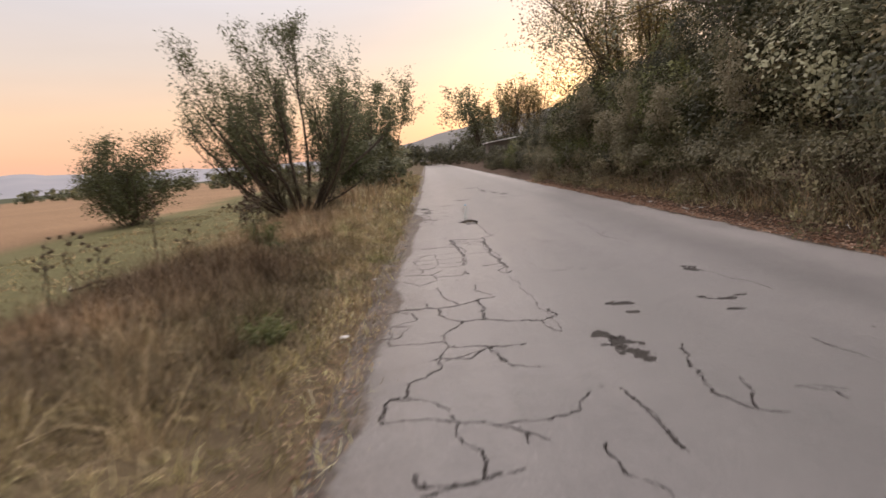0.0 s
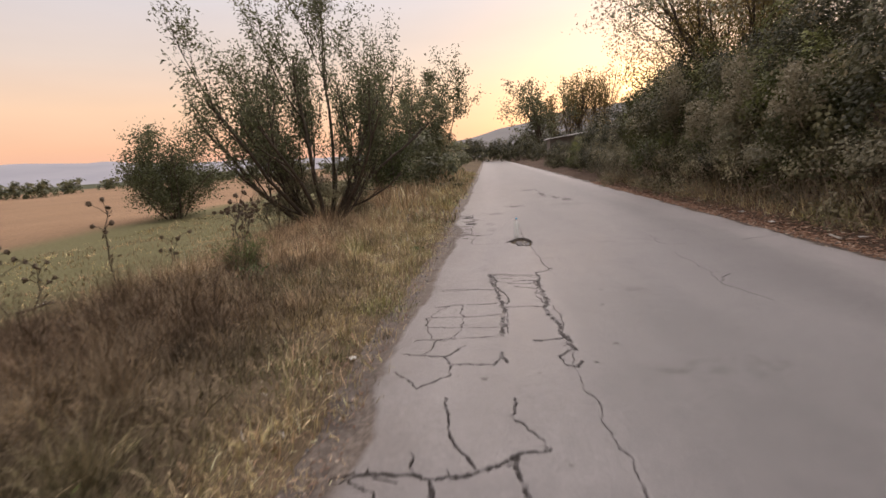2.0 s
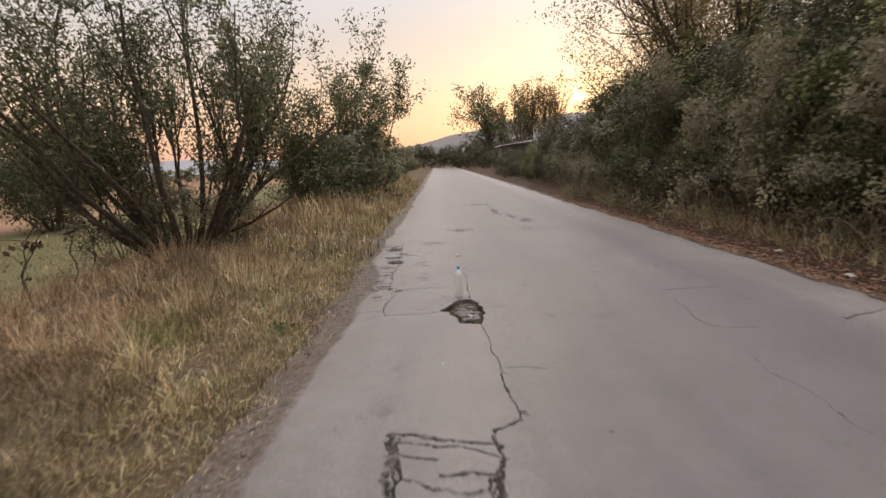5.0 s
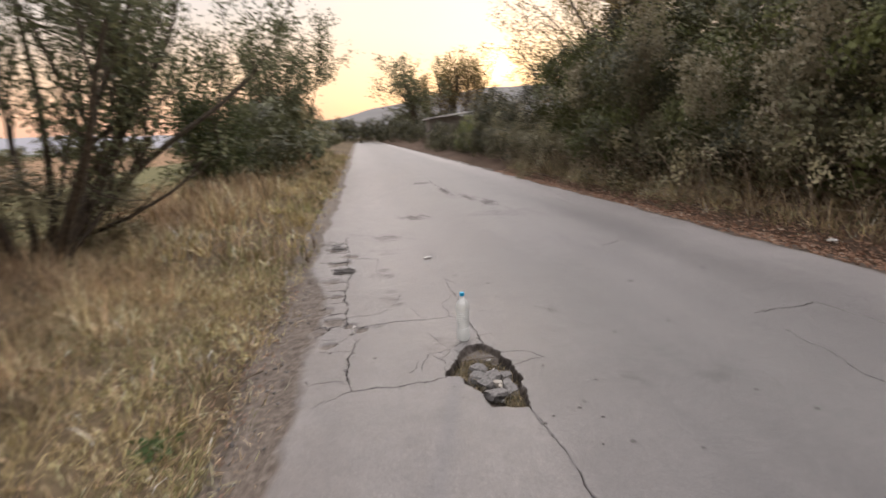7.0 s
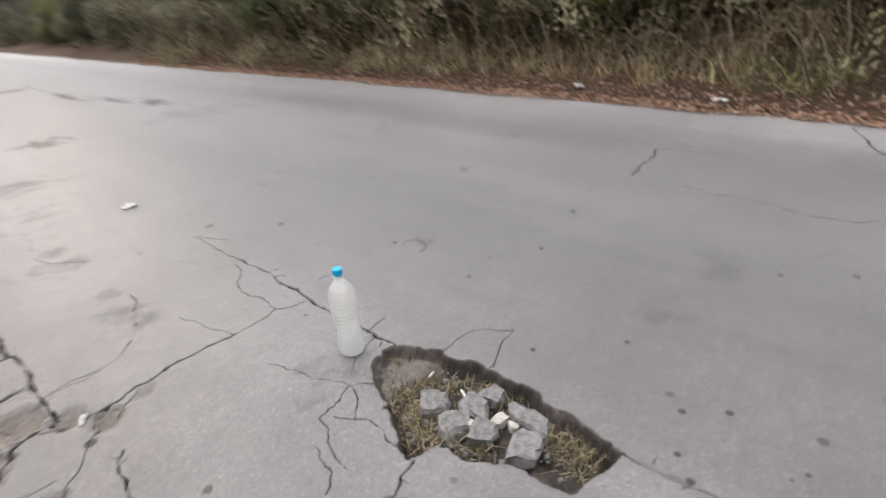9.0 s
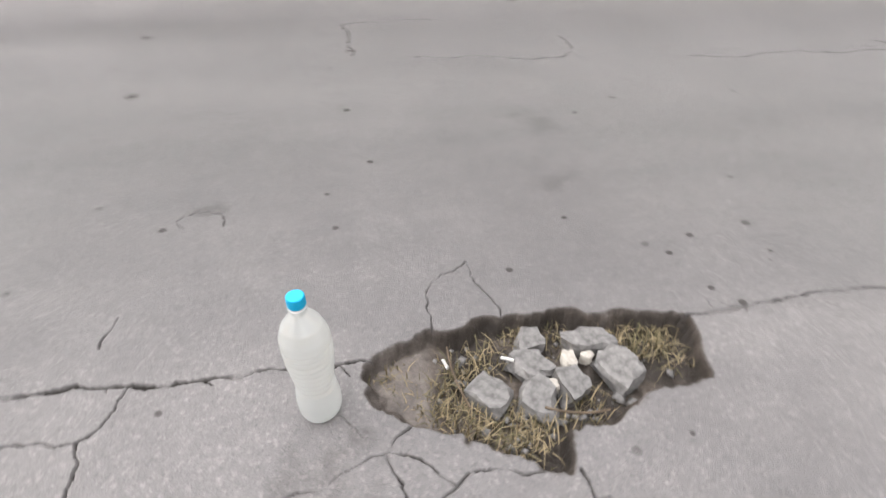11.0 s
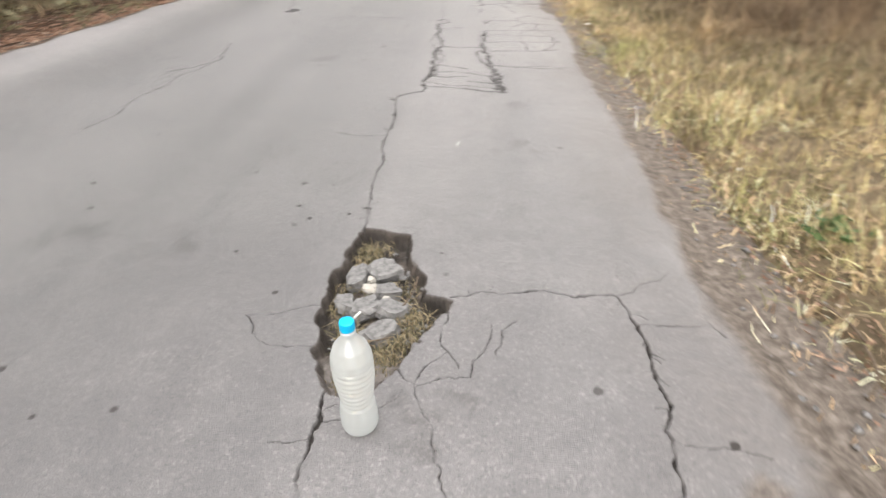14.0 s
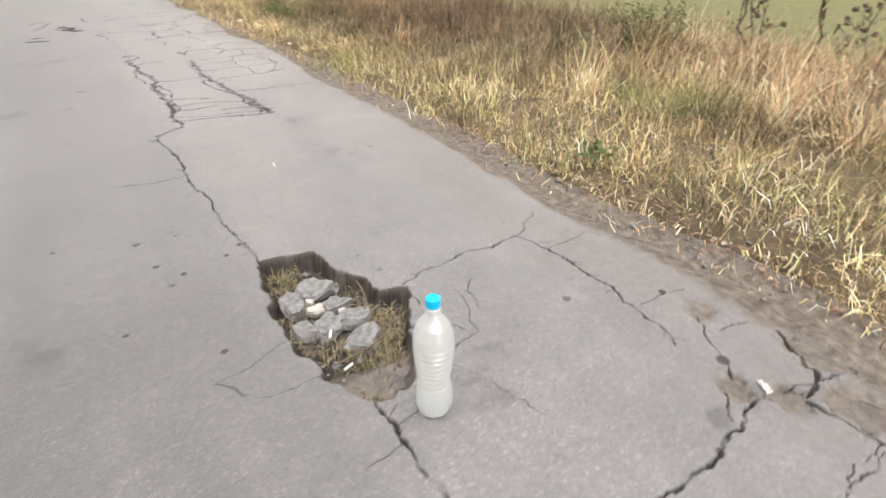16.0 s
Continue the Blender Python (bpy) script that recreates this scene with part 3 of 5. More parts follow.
# cracks round the hole
crack(0.011, 0.78, 12.10, 0.59, 12.07, 0.36, 12.07, 0.27, 12.07)
crack(0.011, 0.27, 12.07, 0.24, 12.20, 0.25, 12.40, 0.27, 12.62, 0.31, 12.76)
crack(0.009, 0.24, 12.20, 0.12, 12.20, 0.03, 12.18, 0.01, 12.24)
crack(0.006, 0.27, 12.07, 0.12, 11.99, 0.07, 11.94)
crack(0.006, 1.17, 12.16, 1.29, 12.20, 1.38, 12.21, 1.27, 12.33, 1.14, 12.33)
crack(0.007, 0.79, 12.15, 0.78, 12.33, 0.84, 12.39, 0.86, 12.45, 0.72, 12.42, 0.67, 12.29, 0.66, 12.22)
crack(0.006, 0.91, 12.40, 0.86, 12.45, 0.82, 12.55, 0.78, 12.68, 0.76, 12.75)
crack(0.006, 1.07, 12.57, 1.00, 12.56)
crack(0.007, 1.17, 12.63, 1.09, 12.62)
crack(0.009, 1.08, 12.97, 0.96, 13.03, 0.77, 13.01)
crack(0.0106, 0.77, 13.01, 0.63, 13.02, 0.50, 13.01, 0.35, 12.99, 0.28, 13.0)
crack(0.008, 0.77, 13.01, 0.70, 13.30)
crack(0.009, 0.96, 13.03, 0.96, 13.33, 1.05, 13.50, 1.08, 13.71, 1.07, 14.01)
crack(0.007, 1.16, 13.81, 1.07, 14.01)
crack(0.010, 0.64, 13.67, 0.57, 13.39)
crack(0.007, 0.42, 13.22, 0.22, 13.21)
crack(0.010, 0.21, 16.5, 0.79, 16.14)
crack(0.007, 1.19, 13.07, 1.28, 13.06)
crack(0.007, 0.25, 12.59, 0.13, 12.60, 0.06, 12.62)
crack(0.006, 0.16, 12.80, 0.06, 12.82)
crack(0.009, 0.24, 13.22, 0.36, 13.22, 0.43, 13.22, 0.52, 13.30)
crack(0.010, 0.23, 13.01, 0.16, 13.04, 0.08, 13.05, 0.0, 13.08)
crack(0.005, 0.78, 12.33, 0.75, 12.39)
crack(0.006, 0.89, 12.47, 0.93, 12.52, 0.95, 12.54)
crack(0.006, 0.65, 12.34, 0.63, 12.24, 0.58, 12.20)
crack(0.003, 1.47, 10.73, 1.34, 10.77, 1.18, 10.77)
crack(0.010, 0.35, 12.93, 0.40, 12.96, 0.43, 12.99)
# the far lane
crack(0.010, 3.52, 12.57, 3.00, 12.50)
crack(0.007, 3.52, 12.57, 3.56, 12.3, 3.59, 12.03)
crack(0.008, 2.96, 12.20, 2.92, 11.81, 2.87, 11.62, 2.90, 11.42, 2.98, 11.35, 3.22, 11.35)
crack(0.016, 4.55, 11.65, 4.43, 11.61, 4.19, 11.53, 3.98, 11.43)
crack(0.007, 2.84, 10.77, 2.85, 10.18, 2.82, 9.80, 2.74, 9.33)
crack(0.009, 2.97, 14.71, 3.28, 14.95)
crack(0.015, 2.31, 24.0, 2.25, 21.2, 2.33, 20.0)
crack(0.015, 2.65, 19.8, 2.85, 18.6)
crack(0.02, 1.6, 23.0, 1.9, 23.1)
# worn hollows, oil and tar spots
for q in ((1.37, 5.22, 0.05, 0.06), (1.40, 5.15, 0.05, 0.07), (1.42, 5.07, 0.06, 0.08), (1.43, 4.98, 0.05, 0.08), (1.45, 4.90, 0.05, 0.07), (1.48, 4.83, 0.045, 0.06),
          (1.50, 4.76, 0.03, 0.04), (1.50, 5.02, 0.05, 0.03), (1.55, 5.0, 0.03, 0.03), (1.70, 5.91, 0.06, 0.035), (1.79, 5.89, 0.06, 0.03),
          (1.76, 5.66, 0.05, 0.03), (2.43, 5.87, 0.04, 0.03), (2.55, 5.78, 0.06, 0.03), (2.66, 5.78, 0.06, 0.025), (2.76, 5.84, 0.04, 0.03), (2.49, 5.51, 0.08, 0.03), (2.85, 6.85, 0.06, 0.1)):
    spot(q[0], q[1], q[2] * 1.2, q[3] * 1.2, depth=1.0)
for q in ((1.415, 11.54, 0.016), (1.345, 11.64, 0.013), (1.54, 11.88, 0.014), (1.38, 7.74, 0.03), (1.49, 8.68, 0.03), (1.18, 7.42, 0.02),
          (2.60, 13.44, 0.035), (1.19, 14.07, 0.03), (1.43, 13.74, 0.025), (1.94, 12.45, 0.015), (2.37, 12.53, 0.015), (1.75, 12.59, 0.012),
          (0.26, 12.87, 0.022), (0.53, 13.02, 0.018), (0.82, 11.86, 0.012), (0.13, 12.59, 0.014), (1.20, 11.60, 0.012), (1.14, 11.55, 0.012),
          (3.08, 12.52, 0.03), (3.4, 13.6, 0.03), (1.33, 12.10, 0.012), (1.62, 13.05, 0.02), (0.46, 7.2, 0.03), (1.32, 11.35, 0.01)):
    spot(q[0], q[1], q[2] * 0.8, depth=0.8)
for q in ((2.19, 11.77, 0.11, 0.12), (1.79, 11.83, 0.08, 0.09), (0.58, 13.75, 0.05, 0.05), (0.50, 10.85, 0.16, 0.10),
          (0.62, 15.3, 0.2, 0.2), (0.75, 16.2, 0.25, 0.2), (1.7, 12.94, 0.03, 0.08), (1.95, 7.3, 0.4, 0.12), (1.9, 9.2, 0.1, 0.2),
          (0.80, 12.55, 0.10, 0.10), (0.36, 10.2, 0.14, 0.1), (2.0, 14.6, 0.1, 0.1), (2.7, 17.4, 0.5, 0.4), (2.2, 20.3, 0.3, 0.6)):
    spot(*q, depth=0.3)
for q in ((0.47, 14.35, 0.15, 0.17), (0.63, 15.25, 0.16, 0.22), (0.72, 16.1, 0.22, 0.25), (0.58, 13.5, 0.09, 0.13), (0.40, 12.965, 0.09, 0.035), (-0.02, 15.9, 0.12, 0.3)):
    spot(*q, depth=0.49)
crack(0.006, 1.62, 12.88, 1.68, 12.90, 1.70, 12.97, 1.66, 13.02, 1.60, 12.98)
crack(0.006, 0.62, 14.2, 0.45, 14.5, 0.5, 15.0)
crack(0.007, 0.14, 12.72, 0.22, 12.80, 0.30, 12.94)
crack(0.007, 0.12, 13.12, 0.02, 13.3, 0.05, 13.6, 0.0, 13.9)
for q in ((2.25, 21.0, 0.10, 0.7), (2.5, 19.6, 0.10, 0.5), (2.0, 23.2, 0.25, 0.25), (2.7, 18.8, 0.12, 0.4), (1.2, 17.6, 0.2, 0.2)):
    spot(*q, 0.75)
spot(0.15, 14.58, 0.09, 0.10, 1.0)
spot(0.06, 15.72, 0.09, 0.2, 0.9)
rs = np.random.default_rng(31)
for k in range(90):
    spot(rs.uniform(0.1, 3.2), rs.uniform(4, 15), rs.uniform(0.006, 0.018), depth=rs.uniform(0.3, 0.8))


def signed_polygon(x, y, poly):
    """Distance to a polygon's rim, positive inside."""
    d = np.full(len(x), 9.0)
    inside = np.zeros(len(x), bool)
    for (ax, ay), (bx, by) in zip(poly, poly[1:] + poly[:1]):
        ex, ey = bx - ax, by - ay
        t = np.clip(((x - ax) * ex + (y - ay) * ey) / (ex * ex + ey * ey), 0, 1)
        d = np.minimum(d, np.hypot(x - ax - t * ex, y - ay - t * ey))
        cross = ((ay > y) != (by > y)) & (x < ex * (y - ay) / (by - ay + 1e-12) + ax)
        inside ^= cross
    return np.where(inside, d, -d)


def build_road():
    K = 7
    xs = lines((-0.75, -0.25, 0.03), (-0.25, 0.4, 0.014), (0.4, 1.4, 0.018), (1.4, 2.4, 0.03), (2.4, 5.0, 0.04))
    ys = lines((-40, 2, 2), (2, 3.4, 0.06), (3.4, 11.3, 0.028), (11.3, 14.0, 0.016), (14.0, 17, 0.035), (17, 26, 0.08), (26, 60, 0.5), (60, 150, 5))
    nx, ny = len(xs), len(ys)
    fine = np.zeros((ny - 1, nx - 1), bool)

    def cells(x0, x1, y0, y1):
        i0, i1 = max(0, np.searchsorted(xs, x0) - 1), min(nx - 1, np.searchsorted(xs, x1))
        j0, j1 = max(0, np.searchsorted(ys, y0) - 1), min(ny - 1, np.searchsorted(ys, y1))
        return slice(j0, j1), slice(i0, i1)

    spans = []
    for q, e, w in CRACKS:
        m = max(w, 0.0014) * 2.0 + 0.001
        c = cells(min(q[0], e[0]) - m, max(q[0], e[0]) + m, min(q[1], e[1]) - m, max(q[1], e[1]) + m)
        spans.append(c)
        fine[c] = True
    for x, y, rx, ry, depth in SPOTS:
        if (depth >= 0.9 or rx < 0.02) and y < 17:
            fine[cells(x - 1.5 * rx, x + 1.5 * rx, y - 1.5 * ry, y + 1.5 * ry)] = True
    fine[cells(0.72, 1.24, 11.62, 12.56)] = True
    # one lattice: whole cells where the road is sound, K x K small ones where it is broken
    sub = K * (nx - 1) + 1
    jj, ii = np.nonzero(~fine)
    base = jj * K * sub + ii * K
    coarse = np.stack([base, base + K, base + K + K * sub, base + K * sub], 1)
    jj, ii = np.nonzero(fine)
    base = (jj * K * sub + ii * K)[:, None]
    a = (np.arange(K)[:, None] * sub + np.arange(K)[None]).ravel()[None]
    small = np.stack([base + a, base + a + 1, base + a + 1 + sub, base + a + sub], 2).reshape(-1, 4)
    keys, faces = np.unique(np.concatenate([coarse, small]), return_inverse=True)
    faces = faces.reshape(-1, 4)
    step = np.arange(K + 1)
    pts = np.searchsorted(keys, np.minimum(base + (step[:, None] * sub + step[None]).ravel()[None], keys[-1]))
    number = np.full(fine.shape, -1)
    number[fine] = np.arange(len(base))
    x = np.interp((keys % sub) / K, np.arange(nx), xs)
    y = np.interp((keys // sub) / K, np.arange(ny), ys)
    C = np.zeros(len(x))
    ragged_rim = fbm(x, y, 0.02, 33, 3) - 0.5
    for (q, e, w), c in zip(CRACKS, spans):
        k = pts[number[c].ravel()].ravel()
        g = e - q
        gx, gy = x[k], y[k]
        t = np.clip(((gx - q[0]) * g[0] + (gy - q[1]) * g[1]) / (g @ g + 1e-12), 0, 1)
        d = np.hypot(gx - q[0] - t * g[0], gy - q[1] - t * g[1]) + ragged_rim[k] * w * 2.2
        f = np.clip((1.3 - np.maximum(d, 0) / max(w, 0.0014)) * 2.0, 0, 1) * min(1.0, 0.6 + w / 0.006)
        C[k] = np.maximum(C[k], f)
    # grit and dust have filled the cracks here and there
    C = C * np.clip(fbm(x, y, 0.05, 53, 3) * 2.6 - 0.45, 0.25, 1)
    deep = C.copy()
    rough_edge = fbm(x, y, 0.07, 5, 5)
    for sx, sy, rx, ry, depth in SPOTS:
        k = np.nonzero((np.abs(x - sx) < 1.7 * rx) & (np.abs(y - sy) < 1.7 * ry))[0]
        d = np.hypot((x[k] - sx) / rx, (y[k] - sy) / ry) + (rough_edge[k] - 0.5) * (2.6 if rx > 0.025 else 1.3)
        f = np.clip((1.05 - d) / (0.2 if depth > 0.95 else 0.4), 0, 1) * depth
        if rx > 0.05 and depth < 0.5:
            f = f * np.clip(fbm(x[k], y[k], 0.09, 9, 5) * 3.4 - 1.2, 0, 1)
        C[k] = np.maximum(C[k], f)
        if depth > 0.85 and rx > 0.06:
            deep[k] = np.maximum(deep[k], f)
    z = (fbm(x, y, 1.5, 2, 3) - 0.5) * 0.012 - deep * 0.012
    # crumbling rims: the left one breaks into a dirt strip, the right one into litter
    left = (fbm(x, y, 0.9, 11, 6) - 0.5) * 0.24 + (fbm(x, y, 0.09, 13) - 0.5) * 0.05 + np.interp(y, [3, 8, 10.9, 11.4, 12, 12.8, 13.3, 13.7, 14.2, 14.8, 17, 30], [-0.2, -0.14, -0.08, -0.05, -0.02, 0.01, 0.04, 0.02, -0.05, -0.15, -0.1, 0.0])
    right = 4.62 + (fbm(x, y, 0.7, 12) - 0.5) * 0.3
    out = np.maximum(left - x, x - right)
    z = z - np.clip(out / 0.12, 0, 1) * 0.03 - np.clip((out - 0.3) / 0.35, 0, 1) * 0.16
    z = z + np.clip(out / 0.05, 0, 1) * (fbm(x, y, 0.12, 14) - 0.5) * 0.03
    dirt = np.clip((out + 0.06 * fbm(x, y, 0.15, 15)) / 0.08, 0, 1)
    dust = np.clip(1 + (out + 0.02) / 0.4, 0, 1) * 0.5 * (x < 2) * fbm(x, y, 0.3, 16)
    dirt = np.maximum(dirt, dust)
    for px, py, pr in ((0.33, 12.94, 0.055), (0.26, 13.03, 0.06), (0.13, 13.12, 0.10), (0.10, 12.72, 0.06), (0.06, 14.2, 0.1), (0.12, 14.9, 0.12), (0.05, 15.6, 0.14), (0.04, 13.4, 0.09), (0.12, 13.75, 0.06), (0.16, 14.5, 0.10), (0.22, 15.2, 0.10), (0.03, 13.0, 0.08)):
        d = np.hypot(x - px, y - py) / pr + (fbm(x, y, 0.05, 36) - 0.5) * 1.4
        k = np.clip((1.0 - d) / 0.3, 0, 1)
        dirt = np.maximum(dirt, k * 0.85)
        z = z - k * 0.012
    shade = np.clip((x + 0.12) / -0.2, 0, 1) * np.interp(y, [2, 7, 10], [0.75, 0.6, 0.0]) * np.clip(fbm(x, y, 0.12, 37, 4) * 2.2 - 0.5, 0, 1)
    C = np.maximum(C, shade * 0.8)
    # the hole
    near = (np.abs(x - 1) < 0.5) & (np.abs(y - 12.1) < 0.7)
    hx, hy = x[near], y[near]
    sd = signed_polygon(hx, hy, HOLE) + (fbm(hx, hy, 0.07, 18, 6) - 0.5) * 0.06
    slab = np.clip((hy - 12.30) / 0.06, 0, 1)
    depth = np.clip(sd / 0.019, 0, 1) * (0.066 - 0.025 * slab) + np.clip(sd / 0.03, 0, 1) * (fbm(hx, hy, 0.07, 19, 5) - 0.5) * 0.05 * (1 - 0.7 * slab)
    z[near] -= depth
    hole_dirt = np.clip((sd + 0.004) / 0.01, 0, 1)
    dirt[near] = np.maximum(dirt[near], hole_dirt * (0.97 - 0.3 * slab))
    # shade under the broken edge, painted as a dark band along the rim
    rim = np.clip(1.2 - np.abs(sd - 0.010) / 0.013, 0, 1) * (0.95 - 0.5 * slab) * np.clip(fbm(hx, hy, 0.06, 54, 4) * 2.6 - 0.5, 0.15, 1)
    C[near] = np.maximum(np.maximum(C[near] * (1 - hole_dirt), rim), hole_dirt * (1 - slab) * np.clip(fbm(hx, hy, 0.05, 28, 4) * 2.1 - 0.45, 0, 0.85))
    C = np.where(y > 10, C * (1 - np.clip(out / 0.1, 0, 1)), C)
    # tone across the lanes: pale dusty right rim, darker wheel tracks
    tone = np.interp(x + (fbm(x, y, 1.2, 25) - 0.5) * 0.25, [-0.5, 0.1, 0.9, 1.5, 2.0, 2.6, 3.1, 3.65, 3.95, 4.2, 4.8],
                     [1.0, 0.99, 0.95, 0.68, 0.63, 0.72, 0.8, 0.68, 0.95, 1.5, 1.75])
    # darker at low y, paler far off: viewing-angle light painted into the tone
    tone = tone * np.interp(y, [0, 4, 8, 14, 22, 40], [0.86, 0.9, 1, 1, 1.06, 1.08])
    wear_and_light = np.stack([tone, tone * 0.995, tone * 0.99], 1)
    v = np.c_[x, y, z]
    ob = mesh_np("road", v, faces, M_ROAD, smooth=True, floats={"crack": np.clip(C, 0, 1), "dirt": dirt, "wear_and_light": wear_and_light})
    tagged(ob, "cracked grey country road with crumbled edges and a pothole", "road", kind="structure")


build_road()


# ---- rubble, bottle and litter on the road ----
def stone(name, x, y, z, sx, sy, sz, turn, seed, mat, label, group=""):
    r = np.random.default_rng(seed)
    bm = bmesh.new()
    bmesh.ops.create_cube(bm, size=1)
    bmesh.ops.subdivide_edges(bm, edges=bm.edges[:], cuts=2, use_grid_fill=True)
    off = Vector(r.uniform(0, 50, 3))
    for v in bm.verts:
        p = v.co.copy()
        k = p.length / max(abs(p.x), abs(p.y), abs(p.z)) if p.length else 1
        p = p * (1 / k) ** 0.45
        p += Vector([noise.noise(v.co * 1.6 + off + Vector((11 * i, 0, 0))) for i in range(3)]) * 0.26
        p.x += 0.18 * p.y * (1 if seed % 2 else -1)
        p.z = min(p.z, 0.36 + 0.05 * noise.noise(v.co * 4 + off))
        v.co = Vector((p.x * sx, p.y * sy, p.z * sz))
    ob = part(name, bm, mat)
    ob.matrix_world = pose(x, y, z, r.uniform(-8, 8), r.uniform(-8, 8), turn)
    tagged(ob, label, "stone", group)
    return ob


RUB = "rubble stones in the pothole"
GREY = "grey chunk of broken asphalt lying in the pothole"
for k, q in enumerate(((1.012, 11.925, 0.115, 0.10, 20), (1.098, 11.965, 0.065, 0.145, 8), (1.116, 12.10, 0.07, 0.07, -10), (1.045, 12.117, 0.095, 0.088, 30),
                       (0.985, 12.042, 0.086, 0.085, 15), (0.960, 12.125, 0.095, 0.09, -20), (0.985, 12.226, 0.10, 0.092, 38))):
    stone("stone", q[0], q[1], -0.042, q[2] * 0.94, q[3] * 0.92, 0.066, q[4], 40 + k, M_STONE, GREY, RUB)
for k, q in enumerate(((1.046, 12.028, 0.05, 0.035), (1.05, 11.985, 0.028, 0.026), (0.985, 12.085, 0.03, 0.022))):
    stone("stone", q[0], q[1], -0.035, q[2], q[3], 0.035, 40 * k, 60 + k, M_PALE, "small pale limestone pebble between the asphalt chunks", RUB)
rp = np.random.default_rng(77)
pv, pf, base = [], [], 0
for k in range(1000):
    if k < 130:
        x, y, z0 = rp.uniform(0.85, 1.13), rp.uniform(11.8, 12.42), -0.05
    else:
        x, y, z0 = rp.normal(-0.2, 0.17), rp.uniform(3, 17), -0.026
    s = 0.003 + 0.014 * rp.uniform() ** 2.6
    o = rp.normal(size=(6, 3)) * 0.15 + np.array([[1, 0, 0], [-1, 0, 0], [0, 1, 0], [0, -1, 0], [0, 0, 0.7], [0, 0, -0.7]])
    pv.append(o * s + [x, y, z0])
    pf.append(np.array([[0, 2, 4], [2, 1, 4], [1, 3, 4], [3, 0, 4], [2, 0, 5], [1, 2, 5], [3, 1, 5], [0, 3, 5]]) + base)
    base += 6
tagged(mesh_np("gravel", np.concatenate(pv), np.concatenate(pf), M_STONE), "loose grey gravel along the crumbled asphalt edge", "gravel", kind="stuff")


def lathe(profile, seg=40, wobble=0.0):
    bm = bmesh.new()
    rings = []
    for r, z in profile:
        rings.append([bm.verts.new(((r + wobble * math.sin(3 * a + z * 40)) * math.cos(a), (r + wobble * math.sin(3 * a + z * 40)) * math.sin(a), z))
                      for a in (2 * math.pi * k / seg for k in range(seg))])
    for a, b in zip(rings[:-1], rings[1:]):
        for k in range(seg):
            bm.faces.new((a[k], a[(k + 1) % seg], b[(k + 1) % seg], b[k]))
    bm.faces.new(rings[0][::-1])
    bm.faces.new(rings[-1])
    bmesh.ops.recalc_face_normals(bm, faces=bm.faces[:])
    return bm


def bottle_radius(z):
    r = float(np.interp(z, [0, 0.006, 0.02, 0.05, 0.075, 0.095, 0.12, 0.16, 0.2, 0.225, 0.25, 0.268, 0.28, 0.296],
                        [0.032, 0.039, 0.0425, 0.0425, 0.0395, 0.0365, 0.040, 0.0445, 0.0455, 0.0435, 0.035, 0.022, 0.0145, 0.0135]))
    if 0.085 < z < 0.205:
        r -= 0.0046 * (0.5 + 0.5 * math.cos(2 * math.pi * z / 0.0145))
    return r


def bottle(x, y, z, turn):
    e = empty("plastic_bottle", (x, y, z))
    e.rotation_euler.z = radians(turn)
    zs = [0.296 * k / 110 for k in range(111)]
    part("body", lathe([(0.012, 0.004), (0.026, 0.0)] + [(bottle_radius(q), q) for q in zs], 44, 0.0004), M_PLASTIC, e, "clear ribbed plastic shell", True)
    part("water", lathe([(0.02, 0.004)] + [(bottle_radius(q) - 0.0012, q) for q in zs if 0.005 < q < 0.246], 44, 0.0004), M_WATER, e, "cloudy pale water", True)
    part("neck_ring", lathe([(0.0135, 0.288), (0.0165, 0.289), (0.0165, 0.292), (0.0135, 0.293)], 32), M_PLASTIC, e, "clear neck ring", True)
    bm = bmesh.new()
    seg, rings = 60, []
    for r, q in ((0.0152, 0.2955), (0.0156, 0.2965), (0.0156, 0.313), (0.0150, 0.3155), (0.0135, 0.3165)):
        rings.append([bm.verts.new(((r - 0.0005 * (k % 2)) * math.cos(2 * math.pi * k / seg), (r - 0.0005 * (k % 2)) * math.sin(2 * math.pi * k / seg), q)) for k in range(seg)])
    for a, b in zip(rings[:-1], rings[1:]):
        for k in range(seg):
            bm.faces.new((a[k], a[(k + 1) % seg], b[(k + 1) % seg], b[k]))
    bm.faces.new(rings[-1])
    bm.faces.new(rings[0][::-1])
    part("cap", bm, M_BLUE, e, "bright blue ridged screw cap")
    tagged(e, "clear ribbed plastic bottle of cloudy water with a blue cap", "bottle")


bottle(0.972, 12.575, 0.003, 25)


def scrap(name, x, y, z, lx, ly, turn, label, category="litter", seed=1):
    """A crumpled flat scrap with thickness."""
    r = np.random.default_rng(seed)
    bm = bmesh.new()
    bmesh.ops.create_grid(bm, x_segments=5, y_segments=4, size=0.5)
    for v in bm.verts:
        v.co = Vector((v.co.x * lx * (1 + r.normal() * 0.06), v.co.y * ly * (1 + r.normal() * 0.08), 0.006 + abs(r.normal()) * 0.006))
    geo = bmesh.ops.extrude_face_region(bm, geom=bm.faces[:])
    for v in geo["geom"]:
        if isinstance(v, bmesh.types.BMVert):
            v.co.z -= 0.003
    bmesh.ops.recalc_face_normals(bm, faces=bm.faces[:])
    ob = part(name, bm, M_PAPER)
    ob.matrix_world = pose(x, y, z, 0, 0, turn)
    tagged(ob, label, category, "litter along the road")


